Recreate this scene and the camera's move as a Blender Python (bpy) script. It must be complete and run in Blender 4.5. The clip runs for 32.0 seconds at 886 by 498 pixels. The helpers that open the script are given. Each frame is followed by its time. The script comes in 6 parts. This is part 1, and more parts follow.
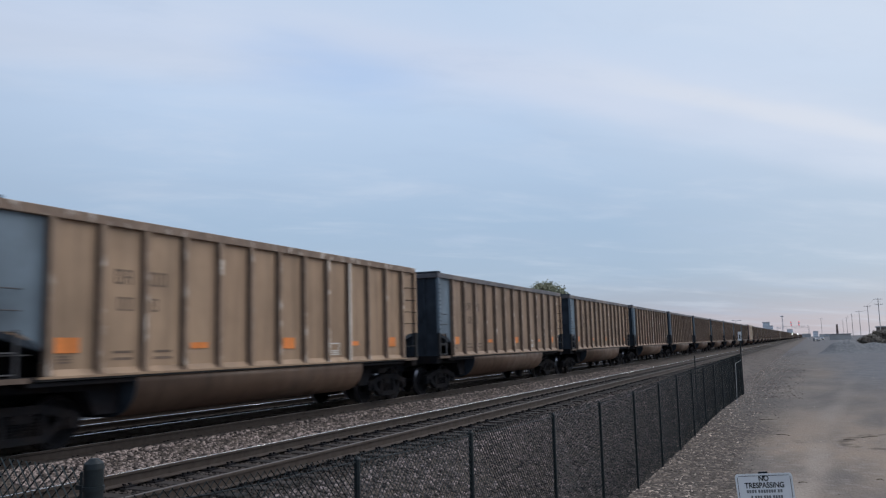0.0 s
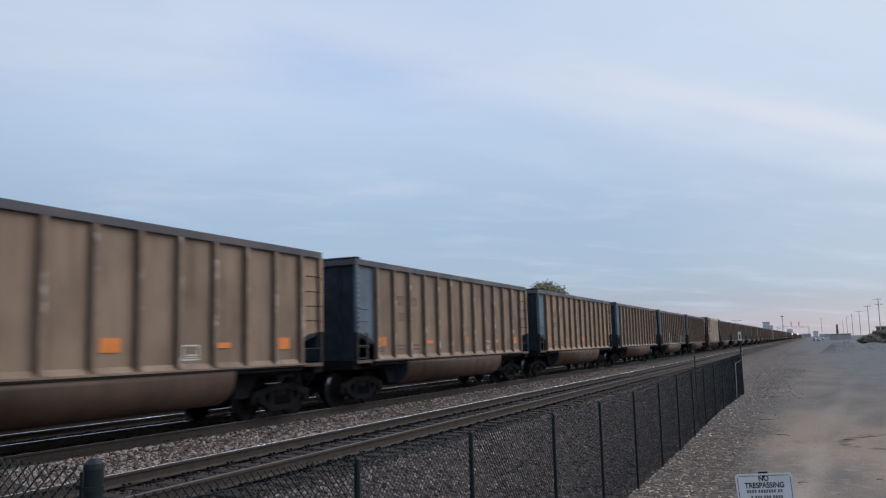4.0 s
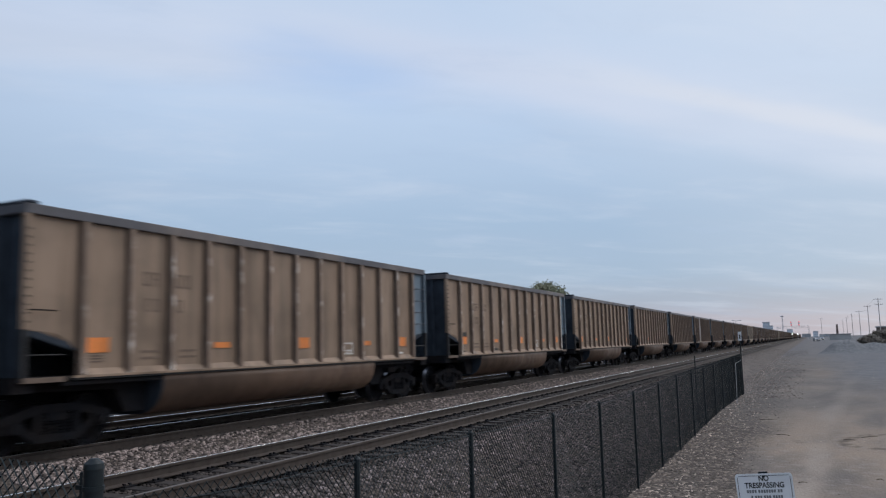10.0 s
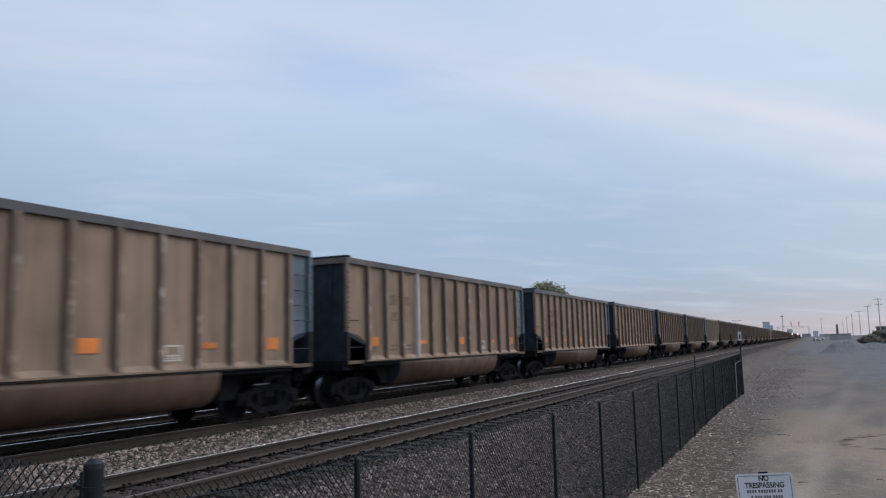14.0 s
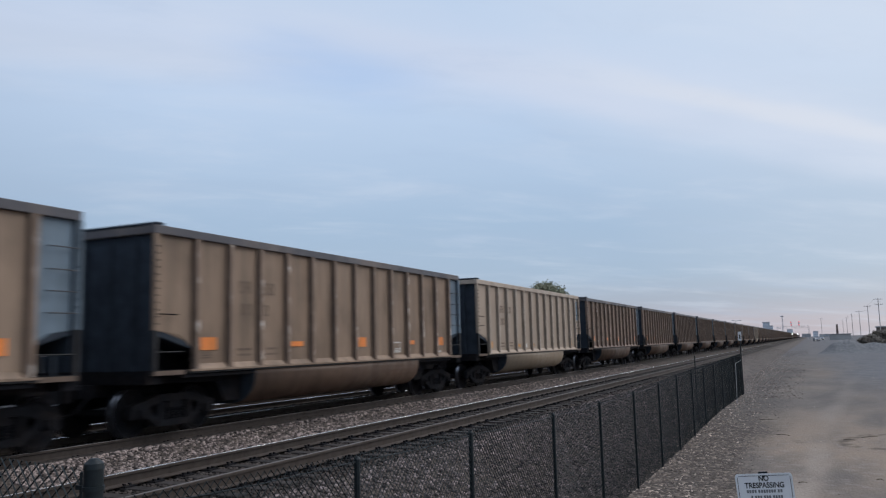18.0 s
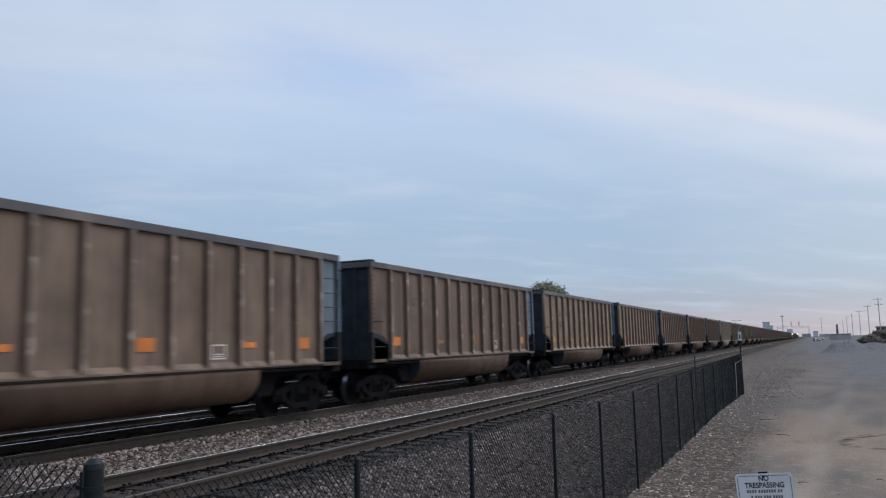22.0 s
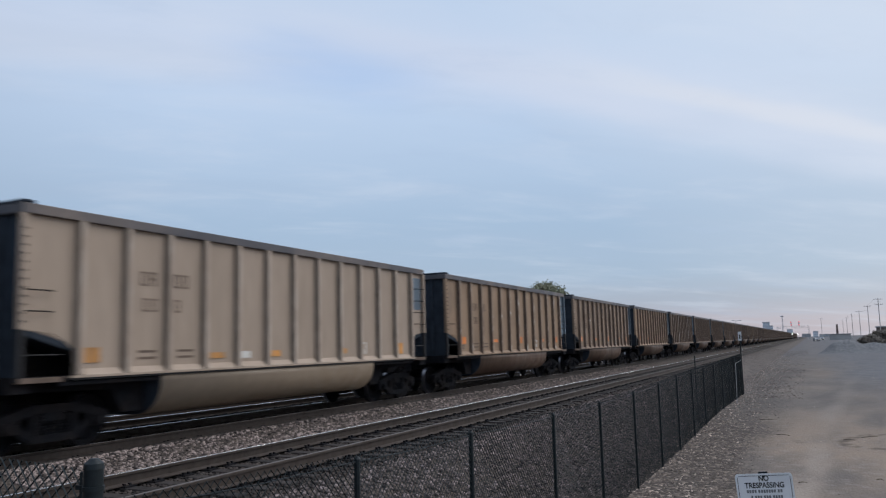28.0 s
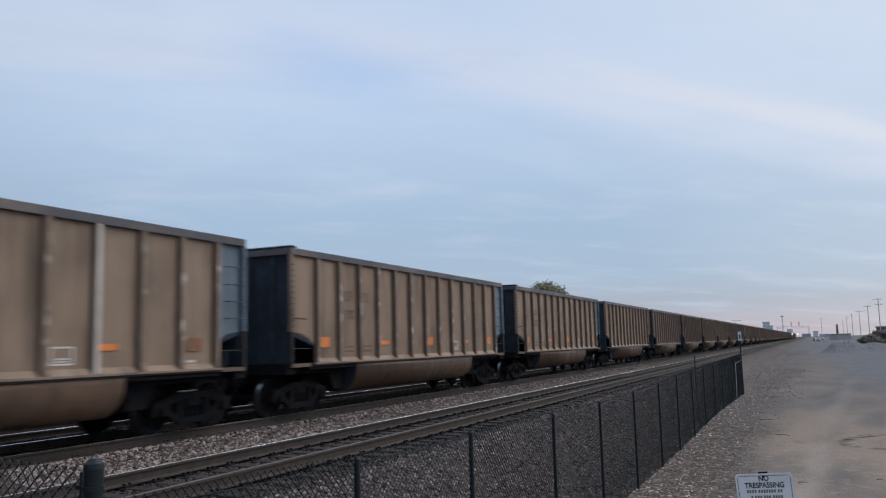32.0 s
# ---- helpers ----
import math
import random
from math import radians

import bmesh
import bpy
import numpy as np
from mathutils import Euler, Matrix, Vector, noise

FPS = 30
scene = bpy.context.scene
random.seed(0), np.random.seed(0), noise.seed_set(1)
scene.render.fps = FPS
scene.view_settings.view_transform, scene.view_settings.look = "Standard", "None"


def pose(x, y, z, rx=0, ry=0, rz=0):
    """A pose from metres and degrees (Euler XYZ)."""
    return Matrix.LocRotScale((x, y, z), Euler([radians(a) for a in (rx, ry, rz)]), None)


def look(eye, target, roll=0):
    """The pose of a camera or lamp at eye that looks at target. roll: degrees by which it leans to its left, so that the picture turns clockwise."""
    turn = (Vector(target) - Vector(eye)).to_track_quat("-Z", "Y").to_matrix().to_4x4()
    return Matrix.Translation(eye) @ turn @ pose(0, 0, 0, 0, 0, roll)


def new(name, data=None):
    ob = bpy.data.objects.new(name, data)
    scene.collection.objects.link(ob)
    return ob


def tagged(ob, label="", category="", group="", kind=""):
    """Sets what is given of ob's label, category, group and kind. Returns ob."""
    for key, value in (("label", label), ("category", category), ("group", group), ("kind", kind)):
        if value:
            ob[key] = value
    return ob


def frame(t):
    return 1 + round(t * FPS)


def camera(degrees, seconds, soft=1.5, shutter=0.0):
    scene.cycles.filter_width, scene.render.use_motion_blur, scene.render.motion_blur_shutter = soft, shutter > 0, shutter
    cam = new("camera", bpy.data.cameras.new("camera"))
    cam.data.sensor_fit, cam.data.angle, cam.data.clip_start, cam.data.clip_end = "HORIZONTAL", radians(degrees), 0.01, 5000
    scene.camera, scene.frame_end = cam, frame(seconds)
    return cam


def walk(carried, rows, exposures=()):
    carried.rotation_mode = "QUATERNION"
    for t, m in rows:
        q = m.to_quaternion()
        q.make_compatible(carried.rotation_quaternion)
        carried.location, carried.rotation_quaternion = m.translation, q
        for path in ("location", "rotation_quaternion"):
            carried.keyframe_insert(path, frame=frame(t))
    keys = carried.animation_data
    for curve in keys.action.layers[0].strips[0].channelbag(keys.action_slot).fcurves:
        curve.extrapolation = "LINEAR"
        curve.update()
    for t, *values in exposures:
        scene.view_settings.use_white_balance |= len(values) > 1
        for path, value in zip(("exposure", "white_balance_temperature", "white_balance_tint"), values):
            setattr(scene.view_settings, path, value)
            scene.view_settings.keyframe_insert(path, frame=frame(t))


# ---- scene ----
# Axes: the tracks run along +y, z = 0 is the top of the rails, the camera stands over x = 0, y = 0.
EYE_Z = 1.606
NEAR_X, TRAIN_X = -7.91, -12.767       # centre lines of the empty track and of the train's track
CAR_PITCH = 16.18                      # coupler to coupler

cam = camera(58.09, 32.0, soft=1.25, shutter=0.32)
STAND = pose(0, 0, EYE_Z, 90 + 6.904, 1.477, 24.613)
walk(cam, [(0.0, STAND), (32.0, STAND)])

# ---- sky and light ----
SUN_AZ, SUN_EL = 50.0, 47.0            # degrees right of the track's direction, and above the horizon
GLOW_EL = 36.0                         # middle of the lighter part of the overcast


def make_world():
    w = bpy.data.worlds.new("dusk_sky")
    scene.world = w
    w.use_nodes = True
    nt = w.node_tree
    nt.nodes.clear()
    N, L = nt.nodes.new, nt.links.new
    out, bg = N("ShaderNodeOutputWorld"), N("ShaderNodeBackground")
    sky = N("ShaderNodeTexSky")
    sky.sky_type, sky.sun_disc = "NISHITA", False
    sky.sun_elevation, sky.sun_rotation = radians(SUN_EL), radians(SUN_AZ)
    dim = N("ShaderNodeMixRGB")
    dim.blend_type, dim.inputs[0].default_value = "MULTIPLY", 1.0
    dim.inputs[2].default_value = (0.10, 0.10, 0.10, 1)
    L(sky.outputs[0], dim.inputs[1])
    tc = N("ShaderNodeTexCoord")
    sep = N("ShaderNodeSeparateXYZ")
    L(tc.outputs["Generated"], sep.inputs[0])
    # height above the horizon: pale pink-grey low down, blue-grey, then lighter overhead
    ramp = N("ShaderNodeValToRGB")
    el = ramp.color_ramp.elements
    el[0].position, el[0].color = 0.0, (0.50, 0.45, 0.51, 1)
    el[1].position, el[1].color = 1.0, (0.56, 0.66, 0.86, 1)
    for p, c in ((0.022, (0.49, 0.465, 0.54)), (0.045, (0.40, 0.455, 0.565)), (0.08, (0.39, 0.505, 0.66)), (0.15, (0.395, 0.53, 0.71)), (0.22, (0.47, 0.605, 0.795)),
                 (0.30, (0.545, 0.68, 0.885)), (0.42, (0.565, 0.69, 0.88))):
        e = el.new(p)
        e.color = (*c, 1)
    L(sep.outputs[2], ramp.inputs[0])
    # the overcast is a flat layer far up: spread the directions over it, so that streaks run together far off
    zc = N("ShaderNodeMath")
    zc.operation = "MAXIMUM"
    zc.inputs[1].default_value = 0.0
    L(sep.outputs[2], zc.inputs[0])
    za = N("ShaderNodeMath")
    za.inputs[1].default_value = 0.12
    L(zc.outputs[0], za.inputs[0])
    comb = N("ShaderNodeCombineXYZ")
    for i in (0, 1):
        dv = N("ShaderNodeMath")
        dv.operation = "DIVIDE"
        L(sep.outputs[i], dv.inputs[0])
        L(za.outputs[0], dv.inputs[1])
        L(dv.outputs[0], comb.inputs[i])

    def layer(size, turn, lo, hi, detail=5.0, rough=0.5, seed=0.0):
        mp = N("ShaderNodeMapping")
        mp.vector_type = "TEXTURE"
        mp.inputs["Location"].default_value = (seed, seed * 0.7, 0)
        mp.inputs["Rotation"].default_value = (0, 0, radians(turn))
        mp.inputs["Scale"].default_value = (size[0], size[1], 1)
        nz = N("ShaderNodeTexNoise")
        nz.inputs["Scale"].default_value = 1.0
        nz.inputs["Detail"].default_value = detail
        nz.inputs["Roughness"].default_value = rough
        nz.inputs["Distortion"].default_value = 0.25
        mr = N("ShaderNodeMapRange")
        mr.inputs["From Min"].default_value, mr.inputs["From Max"].default_value = lo, hi
        mr.interpolation_type = "SMOOTHSTEP"
        L(comb.outputs[0], mp.inputs[0])
        L(mp.outputs[0], nz.inputs["Vector"])
        L(nz.outputs[0], mr.inputs["Value"])
        return mr.outputs[0]

    def along(turn, lo, hi):
        """0 to 1 along a streak, from one distance to another."""
        d = N("ShaderNodeVectorMath")
        d.operation = "DOT_PRODUCT"
        d.inputs[1].default_value = (math.cos(radians(turn)), math.sin(radians(turn)), 0)
        L(comb.outputs[0], d.inputs[0])
        r = N("ShaderNodeMapRange")
        r.interpolation_type = "SMOOTHSTEP"
        r.inputs["From Min"].default_value, r.inputs["From Max"].default_value = lo, hi
        L(d.outputs["Value"], r.inputs["Value"])
        return r.outputs[0]

    def product(a, b):
        p = N("ShaderNodeMath")
        p.operation = "MULTIPLY"
        L(a, p.inputs[0])
        L(b, p.inputs[1])
        return p.outputs[0]

    def streak(turn, centre, width, wander):
        """A long soft band of higher cloud, across the layer at a distance from overhead."""
        k = radians(turn)
        d = N("ShaderNodeVectorMath")
        d.operation = "DOT_PRODUCT"
        d.inputs[1].default_value = (-math.sin(k), math.cos(k), 0)
        L(comb.outputs[0], d.inputs[0])
        w = layer((1.6, 0.8), turn, 0.0, 1.0, 4.0, 0.55, 3.0)
        mul = N("ShaderNodeMath")
        mul.operation = "MULTIPLY_ADD"
        mul.inputs[1].default_value, mul.inputs[2].default_value = wander, -centre - 0.5 * wander
        L(w, mul.inputs[0])
        add = N("ShaderNodeMath")
        L(d.outputs["Value"], add.inputs[0])
        L(mul.outputs[0], add.inputs[1])
        ab = N("ShaderNodeMath")
        ab.operation = "ABSOLUTE"
        L(add.outputs[0], ab.inputs[0])
        mr = N("ShaderNodeMapRange")
        mr.interpolation_type = "SMOOTHERSTEP"
        for key, v in zip(("From Min", "From Max", "To Min", "To Max"), (0.0, width, 1.0, 0.0)):
            mr.inputs[key].default_value = v
        L(ab.outputs[0], mr.inputs["Value"])
        return mr.outputs[0]

    def mixed(a, b, fac, gain, mode="MIX"):
        g = N("ShaderNodeMath")
        g.operation = "MULTIPLY"
        g.inputs[1].default_value = gain
        L(fac, g.inputs[0])
        m = N("ShaderNodeMixRGB")
        m.blend_type = mode
        L(g.outputs[0], m.inputs[0])
        L(a, m.inputs[1])
        if isinstance(b, tuple):
            m.inputs[2].default_value = (*b, 1)
        else:
            L(b, m.inputs[2])
        return m.outputs[0]

    c = mixed(ramp.outputs[0], (0.645, 0.72, 0.88), streak(46, 1.93, 0.42, 0.42), 0.66)
    c = mixed(c, (0.40, 0.575, 0.88), product(streak(53, 1.97, 0.28, 0.30), product(along(53, 0.35, 0.6), along(53, 1.15, 0.8))), 0.55)
    c = mixed(c, (0.62, 0.70, 0.85), product(streak(49, 2.04, 0.17, 0.26), along(49, 0.65, 0.25)), 0.55)
    c = mixed(c, (0.69, 0.745, 0.86), product(streak(46, 1.83, 0.12, 0.2), along(46, 0.7, 1.7)), 0.95)
    c = mixed(c, (0.66, 0.72, 0.86), product(streak(53, 1.80, 0.15, 0.2), product(along(53, 0.5, 0.8), along(53, 2.2, 1.4))), 0.45)
    c = mixed(c, (0.42, 0.53, 0.70), layer((1.5, 0.6), 42, 0.46, 0.78, 4.0, 0.5, 5.0), 0.42)
    c = mixed(c, (0.72, 0.78, 0.90), layer((0.75, 0.34), 40, 0.46, 0.80, 6.0, 0.58, 7.0), 0.34)
    c = mixed(c, (0.44, 0.56, 0.76), layer((0.42, 0.22), 38, 0.50, 0.80, 6.0, 0.6, 11.0), 0.28)
    # the west, where the sun went down, is warmer and lighter
    dt = N("ShaderNodeVectorMath")
    dt.operation = "DOT_PRODUCT"
    dt.inputs[1].default_value = (math.sin(radians(SUN_AZ)) * math.cos(radians(GLOW_EL)), math.cos(radians(SUN_AZ)) * math.cos(radians(GLOW_EL)), math.sin(radians(GLOW_EL)))
    L(tc.outputs["Generated"], dt.inputs[0])
    mr = N("ShaderNodeMapRange")
    mr.inputs["From Min"].default_value, mr.inputs["From Max"].default_value = 0.45, 1.0
    L(dt.outputs["Value"], mr.inputs["Value"])
    c = mixed(c, (0.86, 0.865, 0.885), mr.outputs[0], 0.62)
    # the sky behind, away from the sunset, is darker
    back = N("ShaderNodeMapRange")
    back.interpolation_type = "SMOOTHSTEP"
    for key, v in zip(("From Min", "From Max", "To Min", "To Max"), (0.15, -0.6, 0.0, 1.0)):
        back.inputs[key].default_value = v
    L(dt.outputs["Value"], back.inputs["Value"])
    c = mixed(c, (0.27, 0.34, 0.46), back.outputs[0], 0.85)
    veil = N("ShaderNodeMixRGB")
    veil.inputs[0].default_value = 0.90
    L(dim.outputs[0], veil.inputs[1])
    L(c, veil.inputs[2])
    L(veil.outputs[0], bg.inputs[0])
    bg.inputs[1].default_value = 1.0
    L(bg.outputs[0], out.inputs[0])


make_world()
sun = new("sun", bpy.data.lights.new("sun", "SUN"))
sun.data.energy, sun.data.angle, sun.data.color = 1.5, radians(45), (0.985, 0.985, 1.0)
_a, _e = radians(SUN_AZ), radians(SUN_EL)
sun.matrix_world = look((0, 0, 30), (-30 * math.sin(_a) * math.cos(_e), -30 * math.cos(_a) * math.cos(_e), 30 - 30 * math.sin(_e)))
scene.view_settings.exposure = 0.0


# ---- materials ----
def material(name, color, rough=0.75, metal=0.0, vary=0.22, fine=14.0, broad=1.1, stain=None, stain_amount=0.35, stain_from=0.42,
             bump=0.25, bump_scale=30.0, streak=1.0, per_piece=0.10, spec=0.35, coal=0.0):
    """A worn surface: broad and fine mottling, stains of a second colour, relief, and some change from piece to piece."""
    m = bpy.data.materials.new(name)
    m.use_nodes = True
    nt = m.node_tree
    N, L = nt.nodes.new, nt.links.new
    b = nt.nodes["Principled BSDF"]
    b.inputs["Roughness"].default_value = rough
    b.inputs["Metallic"].default_value = metal
    b.inputs["Specular IOR Level"].default_value = spec
    tc, info = N("ShaderNodeTexCoord"), N("ShaderNodeObjectInfo")
    shift = N("ShaderNodeVectorMath")
    sc = N("ShaderNodeMath")
    sc.operation, sc.inputs[1].default_value = "MULTIPLY", 37.0
    L(info.outputs["Random"], sc.inputs[0])
    L(tc.outputs["Object"], shift.inputs[0])
    L(sc.outputs[0], shift.inputs[1])
    mp = N("ShaderNodeMapping")
    mp.inputs["Scale"].default_value = (1, 1, streak)
    L(shift.outputs[0], mp.inputs[0])

    def nz(scale, detail=4.0):
        n = N("ShaderNodeTexNoise")
        n.inputs["Scale"].default_value, n.inputs["Detail"].default_value = scale, detail
        L(mp.outputs[0], n.inputs["Vector"])
        return n.outputs[0]

    def rng(v, lo, hi, a, z):
        r = N("ShaderNodeMapRange")
        for k, x in zip(("From Min", "From Max", "To Min", "To Max"), (lo, hi, a, z)):
            r.inputs[k].default_value = x
        L(v, r.inputs["Value"])
        return r.outputs[0]

    def times(a, v):
        x = N("ShaderNodeVectorMath")
        x.operation = "SCALE"
        L(a, x.inputs[0])
        L(v, x.inputs["Scale"])
        return x.outputs[0]

    base = N("ShaderNodeMixRGB")
    base.inputs[1].default_value = (*color, 1)
    base.inputs[2].default_value = (*(stain or tuple(0.6 * k for k in color)), 1)
    L(rng(nz(broad, 6.0), stain_from, 0.72, 0.0, stain_amount), base.inputs[0])
    c = times(base.outputs[0], rng(nz(fine), 0.25, 0.75, 1 - vary, 1 + vary))
    c = times(c, rng(info.outputs["Random"], 0, 1, 1 - per_piece, 1 + per_piece))
    if coal:
        # black dust: long runs down the sheet, and broad clouds of it
        runs = N("ShaderNodeMapping")
        runs.inputs["Scale"].default_value = (1, 1, 0.06)
        L(shift.outputs[0], runs.inputs[0])
        for scale, lo, hi, source in ((3.2, 0.47, 0.70, runs.outputs[0]), (0.8, 0.45, 0.72, shift.outputs[0])):
            n = N("ShaderNodeTexNoise")
            n.inputs["Scale"].default_value, n.inputs["Detail"].default_value = scale, 5.0
            L(source, n.inputs["Vector"])
            c = times(c, rng(n.outputs[0], lo, hi, 1.0, 1.0 - coal))
    L(c, b.inputs["Base Color"])
    L(rng(nz(fine * 0.7), 0.3, 0.7, max(0.05, rough - 0.12), min(1, rough + 0.12)), b.inputs["Roughness"])
    if bump:
        bp = N("ShaderNodeBump")
        bp.inputs["Strength"].default_value, bp.inputs["Distance"].default_value = bump, 0.01
        L(nz(bump_scale, 5.0), bp.inputs["Height"])
        L(bp.outputs[0], b.inputs["Normal"])
    return m


def glow(name, color, strength):
    m = bpy.data.materials.new(name)
    m.use_nodes = True
    b = m.node_tree.nodes["Principled BSDF"]
    b.inputs["Base Color"].default_value = (*color, 1)
    b.inputs["Emission Color"].default_value = (*color, 1)
    b.inputs["Emission Strength"].default_value = strength
    return m


TAN = material("dusty_tan_steel", (0.300, 0.211, 0.149), 0.58, coal=0.34, vary=0.10, fine=5, broad=0.55, stain=(0.25, 0.165, 0.11), stain_amount=0.6, streak=0.25, per_piece=0.06, bump=0.15, bump_scale=9)
BROWN = material("brown_coal_stained_steel", (0.236, 0.161, 0.120), 0.58, coal=0.42, vary=0.12, fine=5, broad=0.55, stain=(0.155, 0.10, 0.07), stain_amount=0.6, streak=0.25, per_piece=0.06, bump=0.15, bump_scale=9)
SMOKED = material("smoke_darkened_steel", (0.195, 0.134, 0.102), 0.6, coal=0.40, vary=0.12, fine=5, broad=0.55, stain=(0.135, 0.09, 0.066), stain_amount=0.6, streak=0.25, per_piece=0.06, bump=0.15, bump_scale=9)
WARM = material("light_tan_steel", (0.362, 0.246, 0.160), 0.58, coal=0.26, vary=0.10, fine=5, broad=0.55, stain=(0.30, 0.195, 0.125), stain_amount=0.6, streak=0.25, per_piece=0.06, bump=0.15, bump_scale=9)
PALE = material("pale_bare_aluminium", (0.395, 0.305, 0.235), 0.55, vary=0.08, fine=5, broad=0.5, stain=(0.29, 0.22, 0.16), stain_amount=0.5, streak=0.25, per_piece=0.05, bump=0.12, bump_scale=9)
PANEL_TAN = material("lighter_tan_end_panel", (0.40, 0.275, 0.185), 0.6, vary=0.1, fine=4, broad=0.8, stain=(0.22, 0.15, 0.10), stain_amount=0.6, coal=0.15, bump=0.12)
RIB_TAN = material("worn_rib_steel", (0.215, 0.150, 0.110), 0.6, vary=0.25, fine=3, broad=5.0, streak=0.7, stain=(0.58, 0.51, 0.45), stain_amount=1.0, stain_from=0.56, per_piece=0.12, bump=0.2)
RIB_WARM = material("light_worn_rib", (0.265, 0.184, 0.128), 0.6, vary=0.25, fine=3, broad=5.0, streak=0.7, stain=(0.64, 0.57, 0.50), stain_amount=1.0, stain_from=0.55, per_piece=0.12, bump=0.2)
# rib sides get shade in their colour: darker than the rib faces
FLANK = material("rib_flank_shade_brown", (0.128, 0.092, 0.071), 0.8, vary=0.25, fine=4, broad=1.5, stain=(0.145, 0.10, 0.073), stain_amount=0.8, bump=0.2)
FLANK_PALE = material("rib_flank_shade_pale", (0.24, 0.195, 0.155), 0.7, vary=0.2, fine=4, broad=1.5, bump=0.2)
RIB_PALE = material("pale_rib_aluminium", (0.39, 0.305, 0.24), 0.55, vary=0.12, fine=4, broad=1.6, stain=(0.54, 0.47, 0.40), stain_amount=0.6, per_piece=0.06, bump=0.15)
RIB_NEW = material("replaced_bright_rib", (0.60, 0.54, 0.48), 0.5, vary=0.1, fine=4, broad=1.2, per_piece=0.03, bump=0.12)
CHORD = material("slate_top_chord", (0.088, 0.084, 0.092), 0.5, vary=0.15, fine=4, broad=0.45, stain=(0.215, 0.17, 0.143), stain_amount=0.85, stain_from=0.47, per_piece=0.05, bump=0.15)
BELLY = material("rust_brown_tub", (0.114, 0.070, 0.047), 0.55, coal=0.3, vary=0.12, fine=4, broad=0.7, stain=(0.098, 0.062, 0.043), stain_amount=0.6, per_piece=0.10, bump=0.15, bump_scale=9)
BELLY_PALE = material("pale_tub_aluminium", (0.27, 0.205, 0.145), 0.55, vary=0.1, fine=4, broad=0.7, stain=(0.24, 0.18, 0.12), stain_amount=0.6, per_piece=0.05, bump=0.15, bump_scale=9)
BLACK = material("sooty_black_end_steel", (0.034, 0.043, 0.056), 0.8, spec=0.15, vary=0.3, fine=3, broad=0.8, stain=(0.026, 0.031, 0.04), stain_amount=0.7, bump=0.2)
SOOT = material("sooty_brown_ladder", (0.023, 0.022, 0.023), 0.7, vary=0.2, fine=6, broad=2, bump=0.1)
BLUE = material("faded_blue_end_panel", (0.160, 0.210, 0.255), 0.6, coal=0.30, vary=0.1, fine=4, broad=1.0, stain=(0.10, 0.13, 0.16), stain_amount=0.7, per_piece=0.08, bump=0.12)
UNDER = material("dark_greasy_iron", (0.0105, 0.0110, 0.0135), 0.88, spec=0.08, vary=0.3, fine=9, broad=2.0, stain=(0.020, 0.0155, 0.014), stain_amount=0.8, bump=0.4)
TREAD = material("polished_wheel_tread", (0.36, 0.36, 0.38), 0.38, metal=1.0, vary=0.06, fine=20, broad=3, bump=0.05)
ORANGE = material("orange_reflective_sheet", (0.82, 0.25, 0.06), 0.5, coal=0.25, vary=0.08, fine=10, broad=2, stain=(0.62, 0.21, 0.05), stain_amount=0.6, per_piece=0.14, bump=0.05)
CHUTE = material("rusty_chute_steel", (0.125, 0.066, 0.052), 0.75, vary=0.2, fine=5, broad=2.0, stain=(0.22, 0.145, 0.105), stain_amount=0.8, coal=0.4, bump=0.2)
RUST_SHEET = material("worn_rust_orange_band", (0.38, 0.155, 0.07), 0.7, vary=0.2, fine=6, broad=1.5, stain=(0.26, 0.15, 0.09), stain_amount=0.8, bump=0.1)
DIRTY_SHEET = material("dust_dulled_orange_sheet", (0.42, 0.185, 0.09), 0.65, coal=0.4, vary=0.2, fine=9, broad=2.5, stain=(0.24, 0.15, 0.10), stain_amount=0.9, per_piece=0.2, bump=0.05)
FADED_SHEET = material("faded_reflective_sheet", (0.66, 0.30, 0.08), 0.55, coal=0.3, vary=0.15, fine=8, broad=3, stain=(0.42, 0.26, 0.14), stain_amount=0.9, bump=0.05)
YELLOW = material("yellow_reflective_sheet", (0.70, 0.32, 0.06), 0.5, vary=0.08, fine=10, broad=2, stain=(0.62, 0.33, 0.06), stain_amount=0.6, per_piece=0.12, bump=0.05)
WHITE = material("dull_white_paint", (0.66, 0.64, 0.60), 0.6, vary=0.1, fine=12, broad=3, stain=(0.5, 0.46, 0.4), stain_amount=0.6, per_piece=0.06, bump=0.1)
SCRAPE = material("scraped_bare_paint", (0.40, 0.39, 0.36), 0.6, vary=0.25, fine=5, broad=2.5, stain=(0.30, 0.26, 0.20), stain_amount=0.9, streak=0.4, bump=0.1)
SPRAY = material("dirty_white_spray_paint", (0.64, 0.61, 0.57), 0.65, vary=0.2, fine=7, broad=2.0, stain=(0.34, 0.29, 0.25), stain_amount=0.8, coal=0.2, bump=0.05)
RUN_PAINT = material("thin_run_of_paint", (0.40, 0.36, 0.32), 0.65, vary=0.2, fine=7, broad=2.0, stain=(0.16, 0.12, 0.095), stain_amount=0.8, bump=0.05)
INK = material("faded_dark_lettering", (0.155, 0.108, 0.080), 0.7, vary=0.2, fine=8, broad=2, per_piece=0.12, bump=0.05)
DARK_INK = material("black_paint_patch", (0.045, 0.04, 0.036), 0.7, vary=0.25, fine=8, broad=2, bump=0.05)
